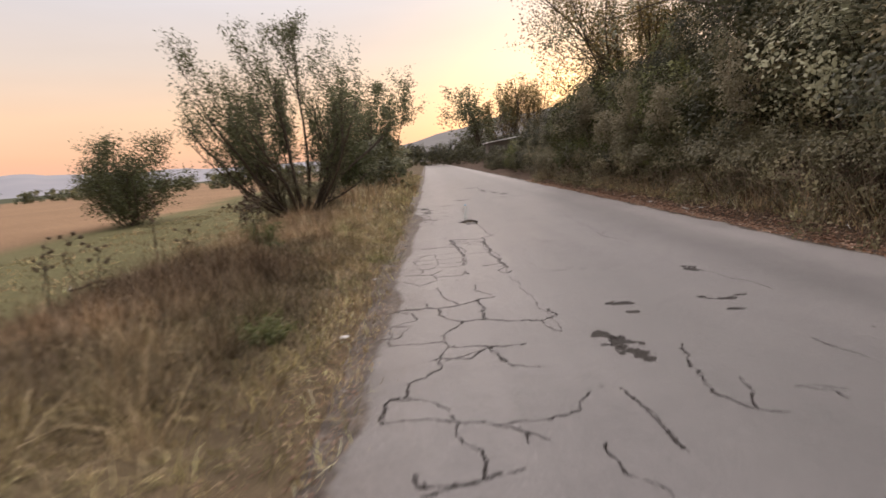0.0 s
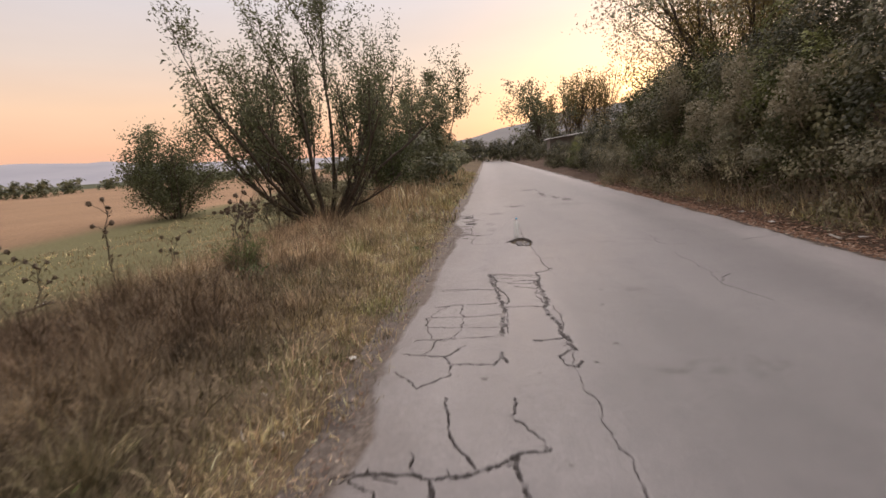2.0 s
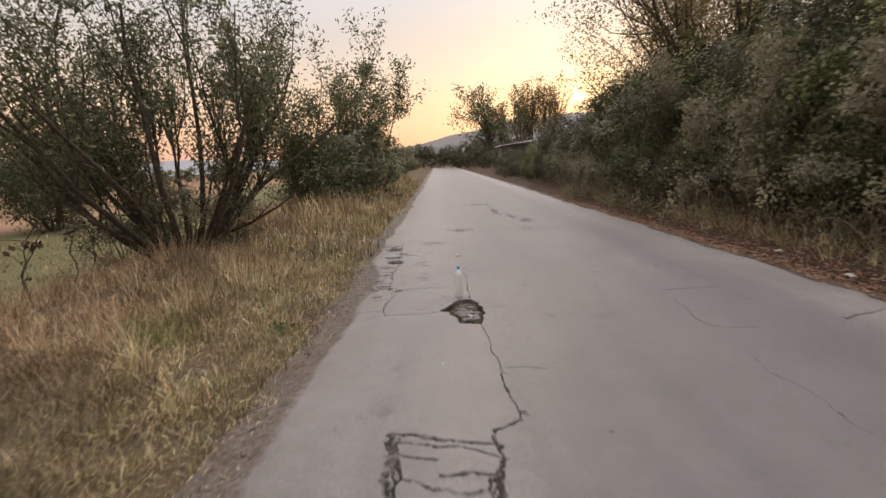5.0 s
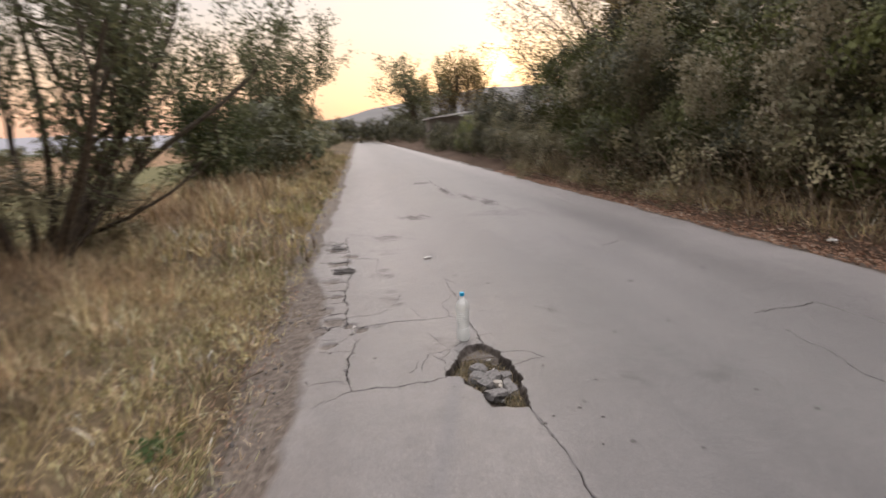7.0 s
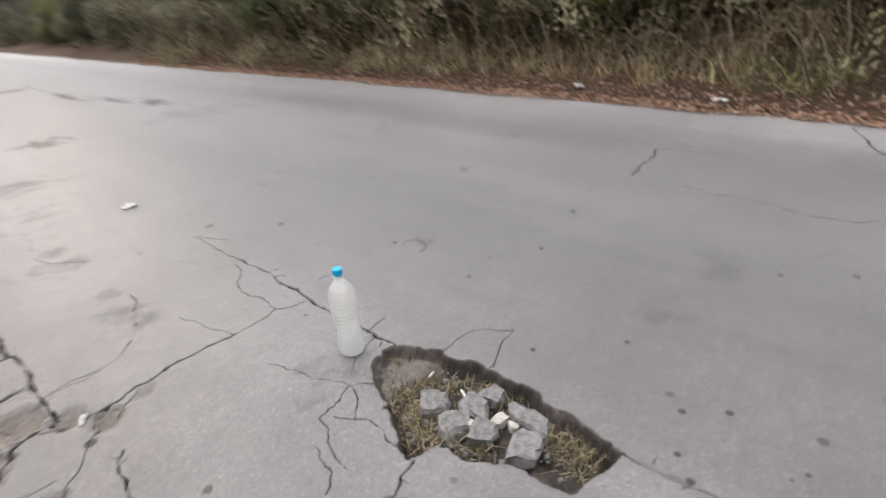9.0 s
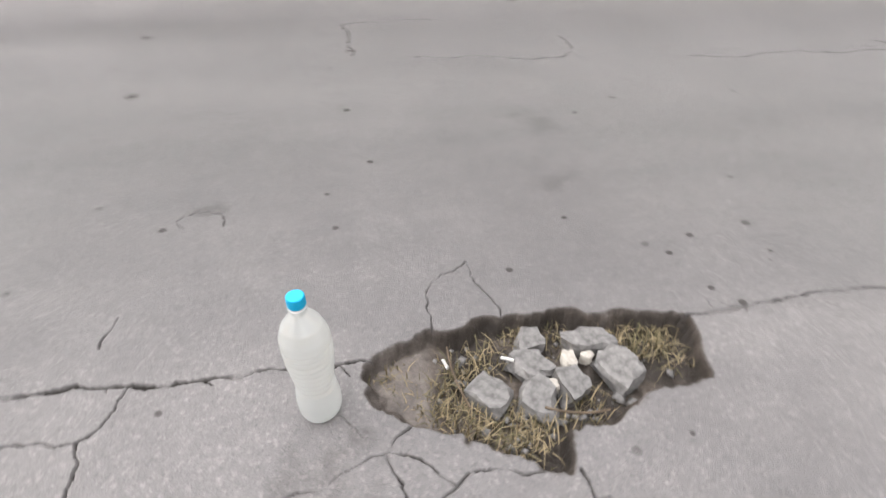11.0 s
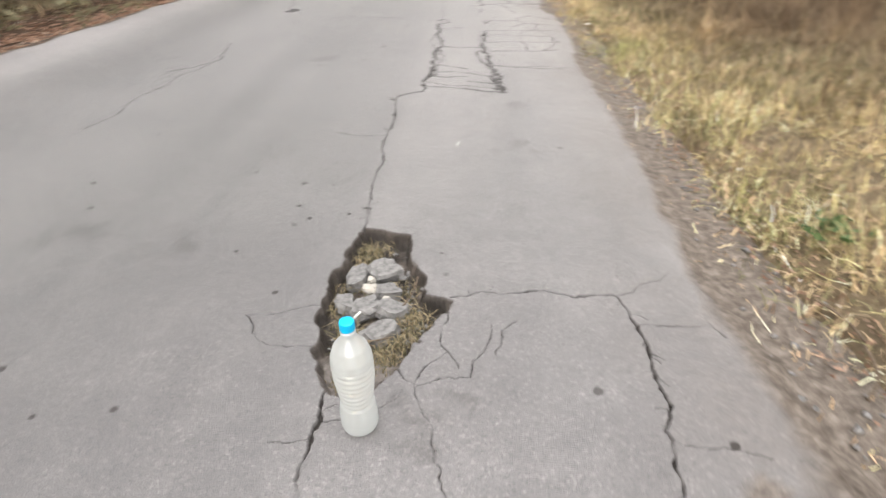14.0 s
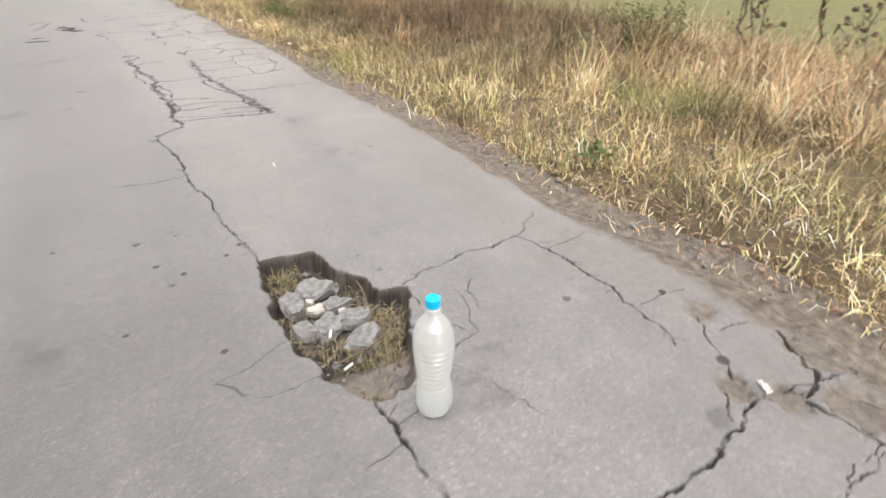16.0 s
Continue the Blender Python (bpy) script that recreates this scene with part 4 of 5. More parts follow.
scrap("paper_scrap", 0.275, 12.98, 0.0, 0.042, 0.014, 60, "narrow white paper scrap lying on the cracked asphalt", seed=3)
scrap("paper_scrap", 1.04, 14.82, 0.0, 0.08, 0.06, 10, "crumpled white paper scrap flattened on the road", seed=4)
scrap("paper_scrap", -0.47, 7.6, 0.0, 0.05, 0.04, 30, "small torn white scrap in the roadside dirt", seed=5)
scrap("paper_scrap", -0.5, 5.6, 0.02, 0.07, 0.05, 30, "small torn white scrap in the roadside dirt", seed=6)
scrap("paper_scrap", 5.15, 14.0, 0.03, 0.12, 0.08, 30, "torn white scrap among fallen leaves", seed=7)
scrap("paper_scrap", 4.95, 12.6, 0.03, 0.12, 0.07, 80, "torn white scrap among fallen leaves", seed=8)
scrap("paper_scrap", 5.2, 11.0, 0.03, 0.10, 0.08, 10, "torn white scrap among fallen leaves", seed=9)


def stick(name, x, y, z, length, radius, turn, tilt, mat, label, category, bend=0.0):
    pts = np.array([[(k / 5 - 0.5) * length, bend * length * math.sin(k / 5 * math.pi), 0] for k in range(6)])
    v, f = tubes([(pts, np.full(6, radius))], 8)
    bm = bmesh.new()
    bv = [bm.verts.new(q) for q in v]
    for q in f:
        bm.faces.new([bv[i] for i in q])
    bm.faces.new(bv[:8][::-1])
    bm.faces.new(bv[-8:])
    ob = part(name, bm, mat)
    ob.matrix_world = pose(x, y, z, 0, tilt, turn)
    tagged(ob, label, category, "litter along the road")


stick("cigarette_butt", 1.06, 12.17, -0.022, 0.03, 0.004, 60, 8, M_PAPER, "white cigarette butt among the rubble in the pothole", "cigarette butt")
stick("cigarette_butt", 1.07, 12.31, -0.030, 0.028, 0.004, 15, 5, M_PAPER, "white cigarette butt among the rubble in the pothole", "cigarette butt")
stick("cigarette_butt", 0.79, 10.88, 0.004, 0.05, 0.004, 80, 0, M_PAPER, "white cigarette butt flat on the road", "cigarette butt")
stick("dry_stalk", 1.02, 12.29, -0.008, 0.17, 0.0022, 8, 3, M_TWIG, "thin dry grass stalk lying across the pothole", "stalk", 0.05)
stick("dry_stalk", 0.91, 12.06, -0.010, 0.13, 0.0025, 75, 8, M_TWIG, "thin dry grass stalk lying in the pothole", "stalk", 0.08)
stick("plank", 5.0, 11.2, 0.02, 0.3, 0.016, 80, 0, M_PALE, "pale weathered stick beside the road edge", "stick", 0.01)
stick("twig", -0.30, 12.35, 0.0, 0.22, 0.004, 60, 0, M_TWIG, "bent dry twig on the dirt shoulder", "twig", 0.12)
stick("twig", -0.35, 12.15, 0.0, 0.18, 0.004, 100, 0, M_TWIG, "bent dry twig on the dirt shoulder", "twig", 0.1)

# ---- grass ----
STRAW, GOLD, OLIVE, BROWN = (0.70, 0.565, 0.35), (0.52, 0.42, 0.21), (0.24, 0.23, 0.11), (0.34, 0.225, 0.145)


def grass_tints(x, y, r, dry):
    n = fbm(x, y, 0.8, 41)
    t = blend(OLIVE, GOLD, np.clip((n - 0.38) * 4 + r.normal(size=len(x)) * 0.25, 0, 1))
    s = r.uniform(size=len(x)) < dry
    t[s] = blend(BROWN, STRAW, r.uniform(size=s.sum()))
    patch = 0.55 + 0.9 * fbm(x, y, 0.35, 46)
    warm = np.clip((fbm(x, y, 1.6, 47) - 0.3) * 3.5, 0, 1)[:, None] * np.clip((-0.9 - x) * 1.2, 0, 1)[:, None]
    t = t * (1 - 0.7 * warm) + np.array([[0.38, 0.255, 0.16]]) * 0.7 * warm
    lush = (np.clip((fbm(x, y, 0.9, 49) - 0.6) * 6, 0, 1) * (x > -2.2))[:, None] * 0.7
    t = t * (1 - lush) + np.array([[0.17, 0.20, 0.07]]) * lush
    # the nearer stretch is browner and greener, with shade painted into its tint
    near_shade = 1 - 0.62 * np.clip(np.interp(y, [3.5, 6.5, 8.6, 12.0], [0.3, 1, 1, 0.1]) + (fbm(x, y, 1.3, 66) - 0.5) * 1.2, 0, 1) * np.clip((-0.6 - x) / 0.5, 0, 1)
    fresh = (np.clip((8.6 - y) / 2.0, 0, 1) * np.clip((-0.6 - x) / 0.5, 0, 1) * np.clip((2.6 + x) / 0.8, 0, 1) * 0.3)[:, None]
    t = t * (1 - fresh) + np.array([[0.21, 0.185, 0.095]]) * fresh
    return t * r.uniform(0.55, 1.3, (len(x), 1)) * (patch * near_shade * np.interp(y, [8, 10, 12], [1, 1.1, 1.15]))[:, None]


def grass_patch(name, n, xa, xb, ya, yb, h0, h1, width, lean, dry, label, seed, clump=0.10, keep=None, per=9):
    r = np.random.default_rng(seed)
    c = n // per
    cx, cy = r.uniform(xa, xb, c), r.uniform(ya, yb, c)
    if keep is not None:
        ok = keep(cx, cy, r)
        cx, cy = cx[ok], cy[ok]
    i = r.integers(0, len(cx), n)
    x, y = cx[i] + r.normal(size=n) * clump * 0.5, cy[i] + r.normal(size=n) * clump * 0.5
    ch = r.uniform(0.4, 1.25, len(cx))[i]
    h = r.uniform(h0, h1, n) * ch
    z = ground_z(x, y) - 0.02
    z = np.where((x > -0.5) & (x < 5), np.maximum(z, -0.05), z)
    # a tuft parts from its middle and falls to one side
    fall = r.uniform(0, 2 * np.pi, len(cx))[i]
    ox, oy = (x - cx[i]) / clump + 0.45 * np.cos(fall) + r.normal(size=n) * 0.35, (y - cy[i]) / clump + 0.45 * np.sin(fall) + r.normal(size=n) * 0.35
    k = np.hypot(ox, oy) + 1e-6
    tone = np.clip(np.exp(r.normal(size=len(cx)) * 0.52 - 0.08), 0.3, 1.9)[i][:, None]
    limp = np.abs(r.normal(size=n)) * lean * r.uniform(0.5, 1.5, len(cx))[i]
    v, f, t = curl_mesh(x, y, z, ox / k, oy / k, h, r.uniform(0.6, 1.3, n) * width, limp, np.clip(grass_tints(cx[i], cy[i], r, dry) * tone, 0, 0.8), r)
    tagged(mesh_np(name, v, f, M_GRASS, tint=t), label, "grass", kind="stuff")


def ragged(cx, cy, r):
    rim = np.interp(cy, [3.8, 5.1, 6.2, 8.6, 10, 11.4, 12.2, 13, 14.5, 30], [-0.86, -0.76, -0.62, -0.5, -0.42, -0.42, -0.5, -0.45, -0.35, -0.4])
    thick = cx < rim + (fbm(cx, cy, 0.5, 44) - 0.5) * 0.55
    return (thick & (fbm(cx, cy, 0.22, 45) > 0.36)) | (r.uniform(size=len(cx)) < np.clip((-0.15 - cx) * 1.0, 0, 0.22))


grass_patch("verge_grass", 85000, -2.1, -0.2, 0.8, 15, 0.05, 0.17, 0.0052, 1.6, 0.38, "short tufted yellow-green grass on the road verge", 51, keep=ragged)
grass_patch("verge_grass_far", 16000, -2.1, -0.2, 15, 45, 0.10, 0.30, 0.016, 0.7, 0.5, "short yellowed grass along the far road edge", 52, 0.2, ragged)
grass_patch("tall_grass", 52000, -4.6, -1.7, 0.5, 19, 0.12, 0.36, 0.005, 1.5, 0.8, "tall dry tan grass on the low bank", 53, 0.16)
grass_patch("tall_grass_far", 14000, -4.4, -1.4, 17, 48, 0.25, 0.6, 0.016, 0.5, 0.85, "tall dry tan grass farther along the bank", 54, 0.25)
grass_patch("matted_grass", 15000, -4.3, -0.5, 2, 15, 0.08, 0.2, 0.007, 1.9, 0.7, "flattened dry grass matted over the verge", 55, 0.14, ragged)
grass_patch("bank_grass", 24000, 5.3, 6.2, 4, 26, 0.06, 0.34, 0.009, 1.4, 0.75, "thin grass and weeds under the shrubs", 56, 0.12)
grass_patch("field_grass", 20000, -14, -4.6, 4, 40, 0.06, 0.16, 0.02, 0.7, 0.15, "short green field grass", 57, 0.3)

grass_patch("grass_tufts", 27000, -4.4, -1.2, 1.5, 14.5, 0.18, 0.46, 0.005, 1.2, 0.85, "separate taller tufts of dry reddish grass", 60, 0.12, per=80)


grass_patch("straw_bits", 12000, -1.1, -0.12, 2, 16, 0.03, 0.09, 0.005, 2.6, 0.9, "dry straw scattered on the dirt shoulder", 59, 0.12)


def hole_grass():
    r = np.random.default_rng(58)
    cx = np.array([1.11, 1.12, 1.08, 0.93, 0.90, 0.92, 0.87, 0.95, 1.13, 0.88, 0.97, 0.93, 1.08, 1.04, 1.00, 1.06])
    cy = np.array([11.90, 12.03, 11.86, 12.2, 12.13, 12.27, 12.17, 12.33, 12.12, 12.22, 12.36, 12.02, 12.22, 12.29, 12.31, 12.45])
    cx, cy = np.r_[cx, 1.05, 1.10], np.r_[cy, 11.79, 11.80]
    i = r.integers(0, len(cx), 1500)
    x, y = cx[i] + r.normal(size=1500) * 0.028, cy[i] + r.normal(size=1500) * 0.028
    t = blend((0.085, 0.08, 0.042), (0.34, 0.27, 0.165), r.uniform(size=1500))
    v, f, t = blade_mesh(x, y, np.full(1500, -0.055), r.uniform(0.018, 0.05, 1500), np.full(1500, 0.003), np.abs(r.normal(size=1500)) * 1.1, t, r)
    tagged(mesh_np("pothole_grass", v, f, M_GRASS, tint=t), "small dry grass tufts growing in the pothole", "grass", kind="stuff")


hole_grass()


def litter_leaves():
    r = np.random.default_rng(61)
    n = 16000
    x = np.concatenate([4.72 + np.abs(r.normal(size=10500)) * 0.42, np.minimum(-0.22 - np.abs(r.normal(size=3400)) * 0.3, -0.2), r.uniform(4.5, 5.2, 2100)])
    y = np.concatenate([r.uniform(3, 26, 10500), 2 + 14 * r.uniform(0, 1, 3400) ** 1.5, r.uniform(3, 26, 2100)])
    z = np.maximum(ground_z(x, y), -0.03) + 0.012
    t = blend((0.22, 0.115, 0.07), (0.60, 0.40, 0.29), r.uniform(size=n) ** 1.2)
    t[r.uniform(size=n) < 0.05] = (0.72, 0.60, 0.48)
    verge = x < 0
    t[verge] *= 0.6
    v, f, t = leaf_mesh(np.c_[x, y, z], np.where(verge, 0.03, 0.065)[:, None], 0.6, t, r)
    c = np.repeat(z, 4)
    v[:, 2] = c + (v[:, 2] - c) * 0.3
    tagged(mesh_np("fallen_leaves", v, f, M_LEAF, tint=t), "brown and pinkish fallen leaves along the road edge", "fallen leaves", kind="stuff")


litter_leaves()


# ---- trees and shrubs ----
def grow(r, height, stems, spread, levels, up=0.5, base_r=0.06, crook=0.16, twist=0.62):
    """Branch lines and the ends where leaves sit."""
    out, tips = [], []

    def limb(p, d, length, rad, level):
        n = 6
        pts, q = [p.copy()], p.copy()
        for k in range(n):
            d = d + r.normal(size=3) * crook + np.array([0, 0, up * 0.12])
            d = d / np.linalg.norm(d)
            q = q + d * length / n
            pts.append(q.copy())
        pts = np.array(pts)
        out.append((pts, np.linspace(rad, rad * 0.35, n + 1)))
        if level == 0:
            tips.extend(pts[2:])
            return
        if level == 1:
            tips.extend(pts[2:])
        for k in range(r.integers(4, 7)):
            f = r.uniform(0.18, 1.0)
            at = pts[min(n, int(f * n))]
            e = d + r.normal(size=3) * twist
            e[2] += up * 0.4
            e /= np.linalg.norm(e)
            limb(at, e, length * r.uniform(0.4, 0.62), rad * (1 - 0.6 * f) * 0.6, level - 1)
    for k in range(stems):
        a = 2 * np.pi * (k + r.uniform(0, 0.7)) / stems
        sp = spread * r.uniform(0.35, 1.55)
        d = np.array([math.cos(a) * sp, math.sin(a) * sp, 1.0])
        limb(np.array([math.cos(a) * 0.12, math.sin(a) * 0.12, -0.15]), d / np.linalg.norm(d), height * r.uniform(0.5, 0.68) * (1.12 - 0.22 * sp / spread), base_r * r.uniform(0.7, 1.1), levels)
    return out, np.array(tips)


def tree(name, x, y, seed, height, stems, spread, leaves, size, aspect, tints, label, levels=2, up=0.6, base_r=0.06, z=None, scatter=0.10, sides=4, droop=0.3, crook=0.16, twist=0.62, bare=0.0, gaps=0.0, slant=0.0):
    r = np.random.default_rng(seed)
    e = empty(name, (x, y, float(ground_z(x, y)) if z is None else z))
    br, tips = grow(r, height, stems, spread, levels, up, base_r, crook, twist)
    k = 0.97 * height / np.percentile(tips[:, 2], 96)
    br = [(p * k, w) for p, w in br]
    tips = tips * k
    # the few shoots that overtop the crown stay short
    for q in [p for p, w in br] + [tips]:
        q[:, 2] = np.where(q[:, 2] > height, height + (q[:, 2] - height) * 0.35, q[:, 2])
        q[:, 0] += slant * q[:, 2]
    v, f = tubes(br, sides)
    mesh_np("trunk", v, f, M_BARK, e, smooth=True)
    tips = tips[tips[:, 2] > bare * height * r.uniform(0.5, 1.3, len(tips))]
    tips = tips[value_noise(tips[:, 0] * 1.0 + tips[:, 2], tips[:, 1] - tips[:, 2] * 0.7, 0.5, seed) > gaps]
    i = r.integers(0, len(tips), leaves)
    c = tips[i] + r.normal(size=(leaves, 3)) * scatter
    t = blend(tints[0], tints[1], r.uniform(size=leaves)) * r.uniform(0.7, 1.25, (leaves, 1))
    lv, lf, lt = leaf_mesh(c, size, aspect, t, r, droop)
    mesh_np("crown", lv, lf, M_LEAF, e, tint=lt)
    tagged(e, label, "tree")
    return e


WILLOW = ((0.085, 0.10, 0.052), (0.21, 0.215, 0.12))
DARKG = ((0.035, 0.05, 0.02), (0.10, 0.115, 0.045))
AUTUMN = ((0.12, 0.10, 0.04), (0.30, 0.22, 0.08))

tree("tree", -3.2, 15.5, 101, 4.6, 15, 1.2, 36000, 0.086, 0.33, WILLOW, "open multi-stemmed grey-green tree on the grassy bank", 2, 0.9, 0.06, crook=0.10, twist=0.5, bare=0.28, gaps=0.14, slant=-0.06)
tree("tree", -2.5, 30.0, 102, 4.9, 8, 0.46, 18000, 0.13, 0.4, WILLOW, "upright bushy green tree at the road verge", 2, 0.5, 0.06, scatter=0.14, bare=0.25)
tree("tree", -3.4, 23.5, 103, 3.0, 8, 0.42, 12000, 0.095, 0.45, DARKG, "low dense green tree behind the dry grass", 2, 0.4, 0.045, scatter=0.14)
tree("tree", -15.6, 29.4, 104, 4.2, 9, 0.62, 22000, 0.13, 0.45, ((0.06, 0.075, 0.036), (0.155, 0.165, 0.085)), "round dark green tree standing in the field", 2, 0.35, 0.06, scatter=0.22, bare=0.04)


def shrub(r, w, h, clumps, per, tints, light_bits=0.0):
    """One shrub about its base: stems and leaf clumps on the outside of a heap of rounded lobes."""
    lobes = [(0.0, 0.0, h * 0.34, w * 0.42, h * 0.36)]
    for k in range(9):
        a, u = r.uniform(0, 2 * np.pi), r.uniform(0.12, 0.86)
        out = w * 0.40 * (1 - 0.55 * u) * r.uniform(0.7, 1.15)
        lobes.append((math.cos(a) * out, math.sin(a) * out, u * h, r.uniform(0.19, 0.36) * w, r.uniform(0.12, 0.22) * h))
    lobes = np.array(lobes)
    weight = lobes[:, 3] ** 2
    which = r.choice(len(lobes), clumps, p=weight / weight.sum())
    d = r.normal(size=(clumps, 3)) + [0, 0, 0.35]
    d /= np.linalg.norm(d, axis=1)[:, None]
    cs = lobes[which, :3] + d * lobes[which][:, [3, 3, 4]] * r.uniform(0.82, 1.08, (clumps, 1))
    cs[:, 2] = np.maximum(cs[:, 2], 0.08)
    i = np.repeat(np.arange(clumps), per)
    c = cs[i] + r.normal(size=(len(i), 3)) * 0.042 * w
    c[:, 2] = np.maximum(c[:, 2], 0.03)
    face = d[i] + [0, 0, 0.35]
    lobe_tone, lobe_hue = r.uniform(0.45, 1.4, len(lobes)), r.uniform(size=len(lobes))
    tone = (lobe_tone[which] * r.uniform(0.8, 1.15, clumps))[i][:, None] * r.uniform(0.85, 1.12, (len(i), 1))
    t = blend(tints[0], tints[1], np.clip(lobe_hue[which] + r.normal(size=clumps) * 0.15, 0, 1)[i]) * tone
    if light_bits:
        k = (r.uniform(size=clumps) < light_bits)[i]
        t[k] = blend((0.20, 0.185, 0.10), (0.34, 0.29, 0.18), r.uniform(size=k.sum()))
    ls = []
    for q in cs[:: max(1, clumps // 36)]:
        b = np.array([q[0] * 0.25, q[1] * 0.25, -0.1])
        mid = (b + q) / 2 + r.normal(size=3) * 0.12 * w / 2 + [0, 0, 0.12 * h]
        s = np.linspace(0, 1, 5)[:, None]
        ls.append(((1 - s) ** 2 * b + 2 * s * (1 - s) * mid + s * s * q, np.linspace(0.012, 0.003, 5)))
    return ls, c, t, face


def shrub_thing(name, seed, w, h, clumps, per, size, aspect, tints, label, light_bits=0.0):
    r = np.random.default_rng(seed)
    ls, c, t, face = shrub(r, w, h, clumps, per, tints, light_bits)
    e = empty(name, (0, 0, 0))
    v, f = tubes(ls, 3)
    mesh_np("branchwork", v, f, M_TWIG, e)
    lv, lf, lt = leaf_mesh(c, size, aspect, t, r, 0.4, face, 0.42)
    mesh_np("foliage", lv, lf, M_LEAF, e, tint=lt)
    tagged(e, label, "shrub", "shrubs on the bank")
    return e


BANK = ((0.034, 0.04, 0.021), (0.125, 0.12, 0.062))
# leaf tint paled to paint in the glare haze over the nearer bank
HAZED = ((0.14, 0.15, 0.095), (0.38, 0.375, 0.255))
IVY = ((0.045, 0.06, 0.022), (0.185, 0.20, 0.075))
DULL = ((0.15, 0.14, 0.085), (0.38, 0.35, 0.215))
hazed = [shrub_thing("shrub", 206, 2.6, 3.4, 230, 46, 0.074, 0.6, HAZED, "dense haze-tinted grey-green shrub on the bank beside the road", 0.10),
         shrub_thing("shrub", 207, 2.7, 3.6, 230, 46, 0.074, 0.65, HAZED, "tall haze-tinted grey-green shrub hung with climbers on the bank", 0.14)]
kinds = [shrub_thing("shrub", 201, 2.6, 3.4, 220, 46, 0.075, 0.6, BANK, "dense dark green shrub on the bank beside the road", 0.08),
         shrub_thing("shrub", 202, 2.4, 3.0, 200, 46, 0.078, 0.75, IVY, "broad-leaved green shrub hung with ivy on the bank", 0.09),
         shrub_thing("shrub", 203, 2.8, 3.7, 225, 46, 0.075, 0.5, BANK, "tall tangled dark shrub on the bank beside the road", 0.07),
         shrub_thing("shrub", 204, 2.0, 1.7, 150, 40, 0.06, 0.5, DULL, "low brownish bramble thicket with dry stems", 0.12)]


def plant(src, x, y, turn, sink=0.1, size=1.0):
    e = copy_thing(src, pose(x, y, float(ground_z(x, y)) - sink, 0, 0, turn))
    e.scale = (size, size, size)
    return e


rb = np.random.default_rng(300)
for row, (x0, step, ya, yb) in enumerate(((6.6, 2.05, 1.0, 27.0), (8.3, 2.2, 3.5, 27.0), (10.6, 4.0, 5.0, 25.0))):
    y = ya
    while y < yb:
        k = int(rb.integers(0, 3))
        plant(hazed[k % 2] if y < 11 and rb.uniform() < 0.8 else kinds[k], x0 + rb.normal() * 0.4 - (0.35 if 14 < y < 24 and row == 0 else 0), y, rb.uniform(0, 360), 0.1, rb.uniform(0.85, 1.2))
        y += step * rb.uniform(0.75, 1.2)
y = 26.5
while y < 50:
    plant(kinds[int(rb.integers(0, 3))], 6.2 + rb.uniform(-0.3, 0.4), y, rb.uniform(0, 360), 0.15, float(np.interp(y, [26, 34, 50], [0.75, 0.6, 0.5])) * rb.uniform(0.85, 1.15))
    y += rb.uniform(1.3, 2.0)
y = 1.5
while y < 27:
    plant(kinds[3], 5.95 + rb.normal() * 0.15, y, rb.uniform(0, 360), 0.3)
    y += rb.uniform(1.1, 1.7)
for k, e in enumerate(hazed):
    e.matrix_basis = pose(8.4 + k, -2.0 - 2.2 * k, float(ground_z(8.4, -2)), 0, 0, 70)
for e in kinds[:3]:
    e.matrix_basis = pose(11.5, -3.0 - 2.5 * kinds.index(e), float(ground_z(11.5, -3)), 0, 0, 40)
plant(kinds[3], -3.3, 15.8, 40, 0.05, 0.85)
plant(kinds[3], -4.1, 15.5, 140, 0.05, 0.7)
plant(kinds[3], -2.7, 16.1, 240, 0.05, 0.6)
kinds[3].matrix_basis = pose(6.2, 29.0, float(ground_z(6.2, 29.0)) - 0.2, 0, 0, 10)

def vine(x, y, z, drop, seed):
    """A pale seeding climber that hangs over the shrubs."""
    r = np.random.default_rng(seed)
    e = empty("climbing_vine", (x, y, z - drop))
    n = 34
    u = np.sort(r.uniform(0, 1, n))
    cs = np.c_[r.normal(size=n) * 0.10 - 0.08, r.normal(size=n) * (0.10 + 0.22 * u), u * drop]
    pts = np.array([[0.1, 0, -0.05 * drop], [-0.05, 0.03, 0.3 * drop], [-0.1, -0.04, 0.6 * drop], [-0.02, 0.05, drop]])
    v, f = tubes([(pts, np.linspace(0.01, 0.004, 4)), (pts * [1, -2, 0.8], np.linspace(0.008, 0.003, 4))], 5)
    mesh_np("stem", v, f, M_STRAW, e)
    i = r.integers(0, n, 1100)
    t = blend((0.17, 0.155, 0.09), (0.40, 0.36, 0.26), r.uniform(size=n)[i] * 0.7 + r.uniform(size=1100) * 0.3)
    lv, lf, lt = leaf_mesh(cs[i] + r.normal(size=(1100, 3)) * 0.07, 0.06, 0.7, t, r, 0.5)
    mesh_np("foliage", lv, lf, M_LEAF, e, tint=lt)
    tagged(e, "pale cream-green climbing vine draped over dark shrubs", "vine", "vines on the bank")


for k, q in enumerate(((5.35, 18.0, 3.3, 1.2), (5.4, 18.4, 2.6, 0.9), (5.4, 14.6, 3.0, 1.4), (5.3, 14.9, 2.0, 1.0), (5.4, 12.9, 2.4, 0.9), (5.4, 16.4, 2.2, 0.8), (5.5, 21.0, 2.6, 1.0), (5.5, 10.6, 2.8, 1.1))):
    vine(*q, 700 + k)

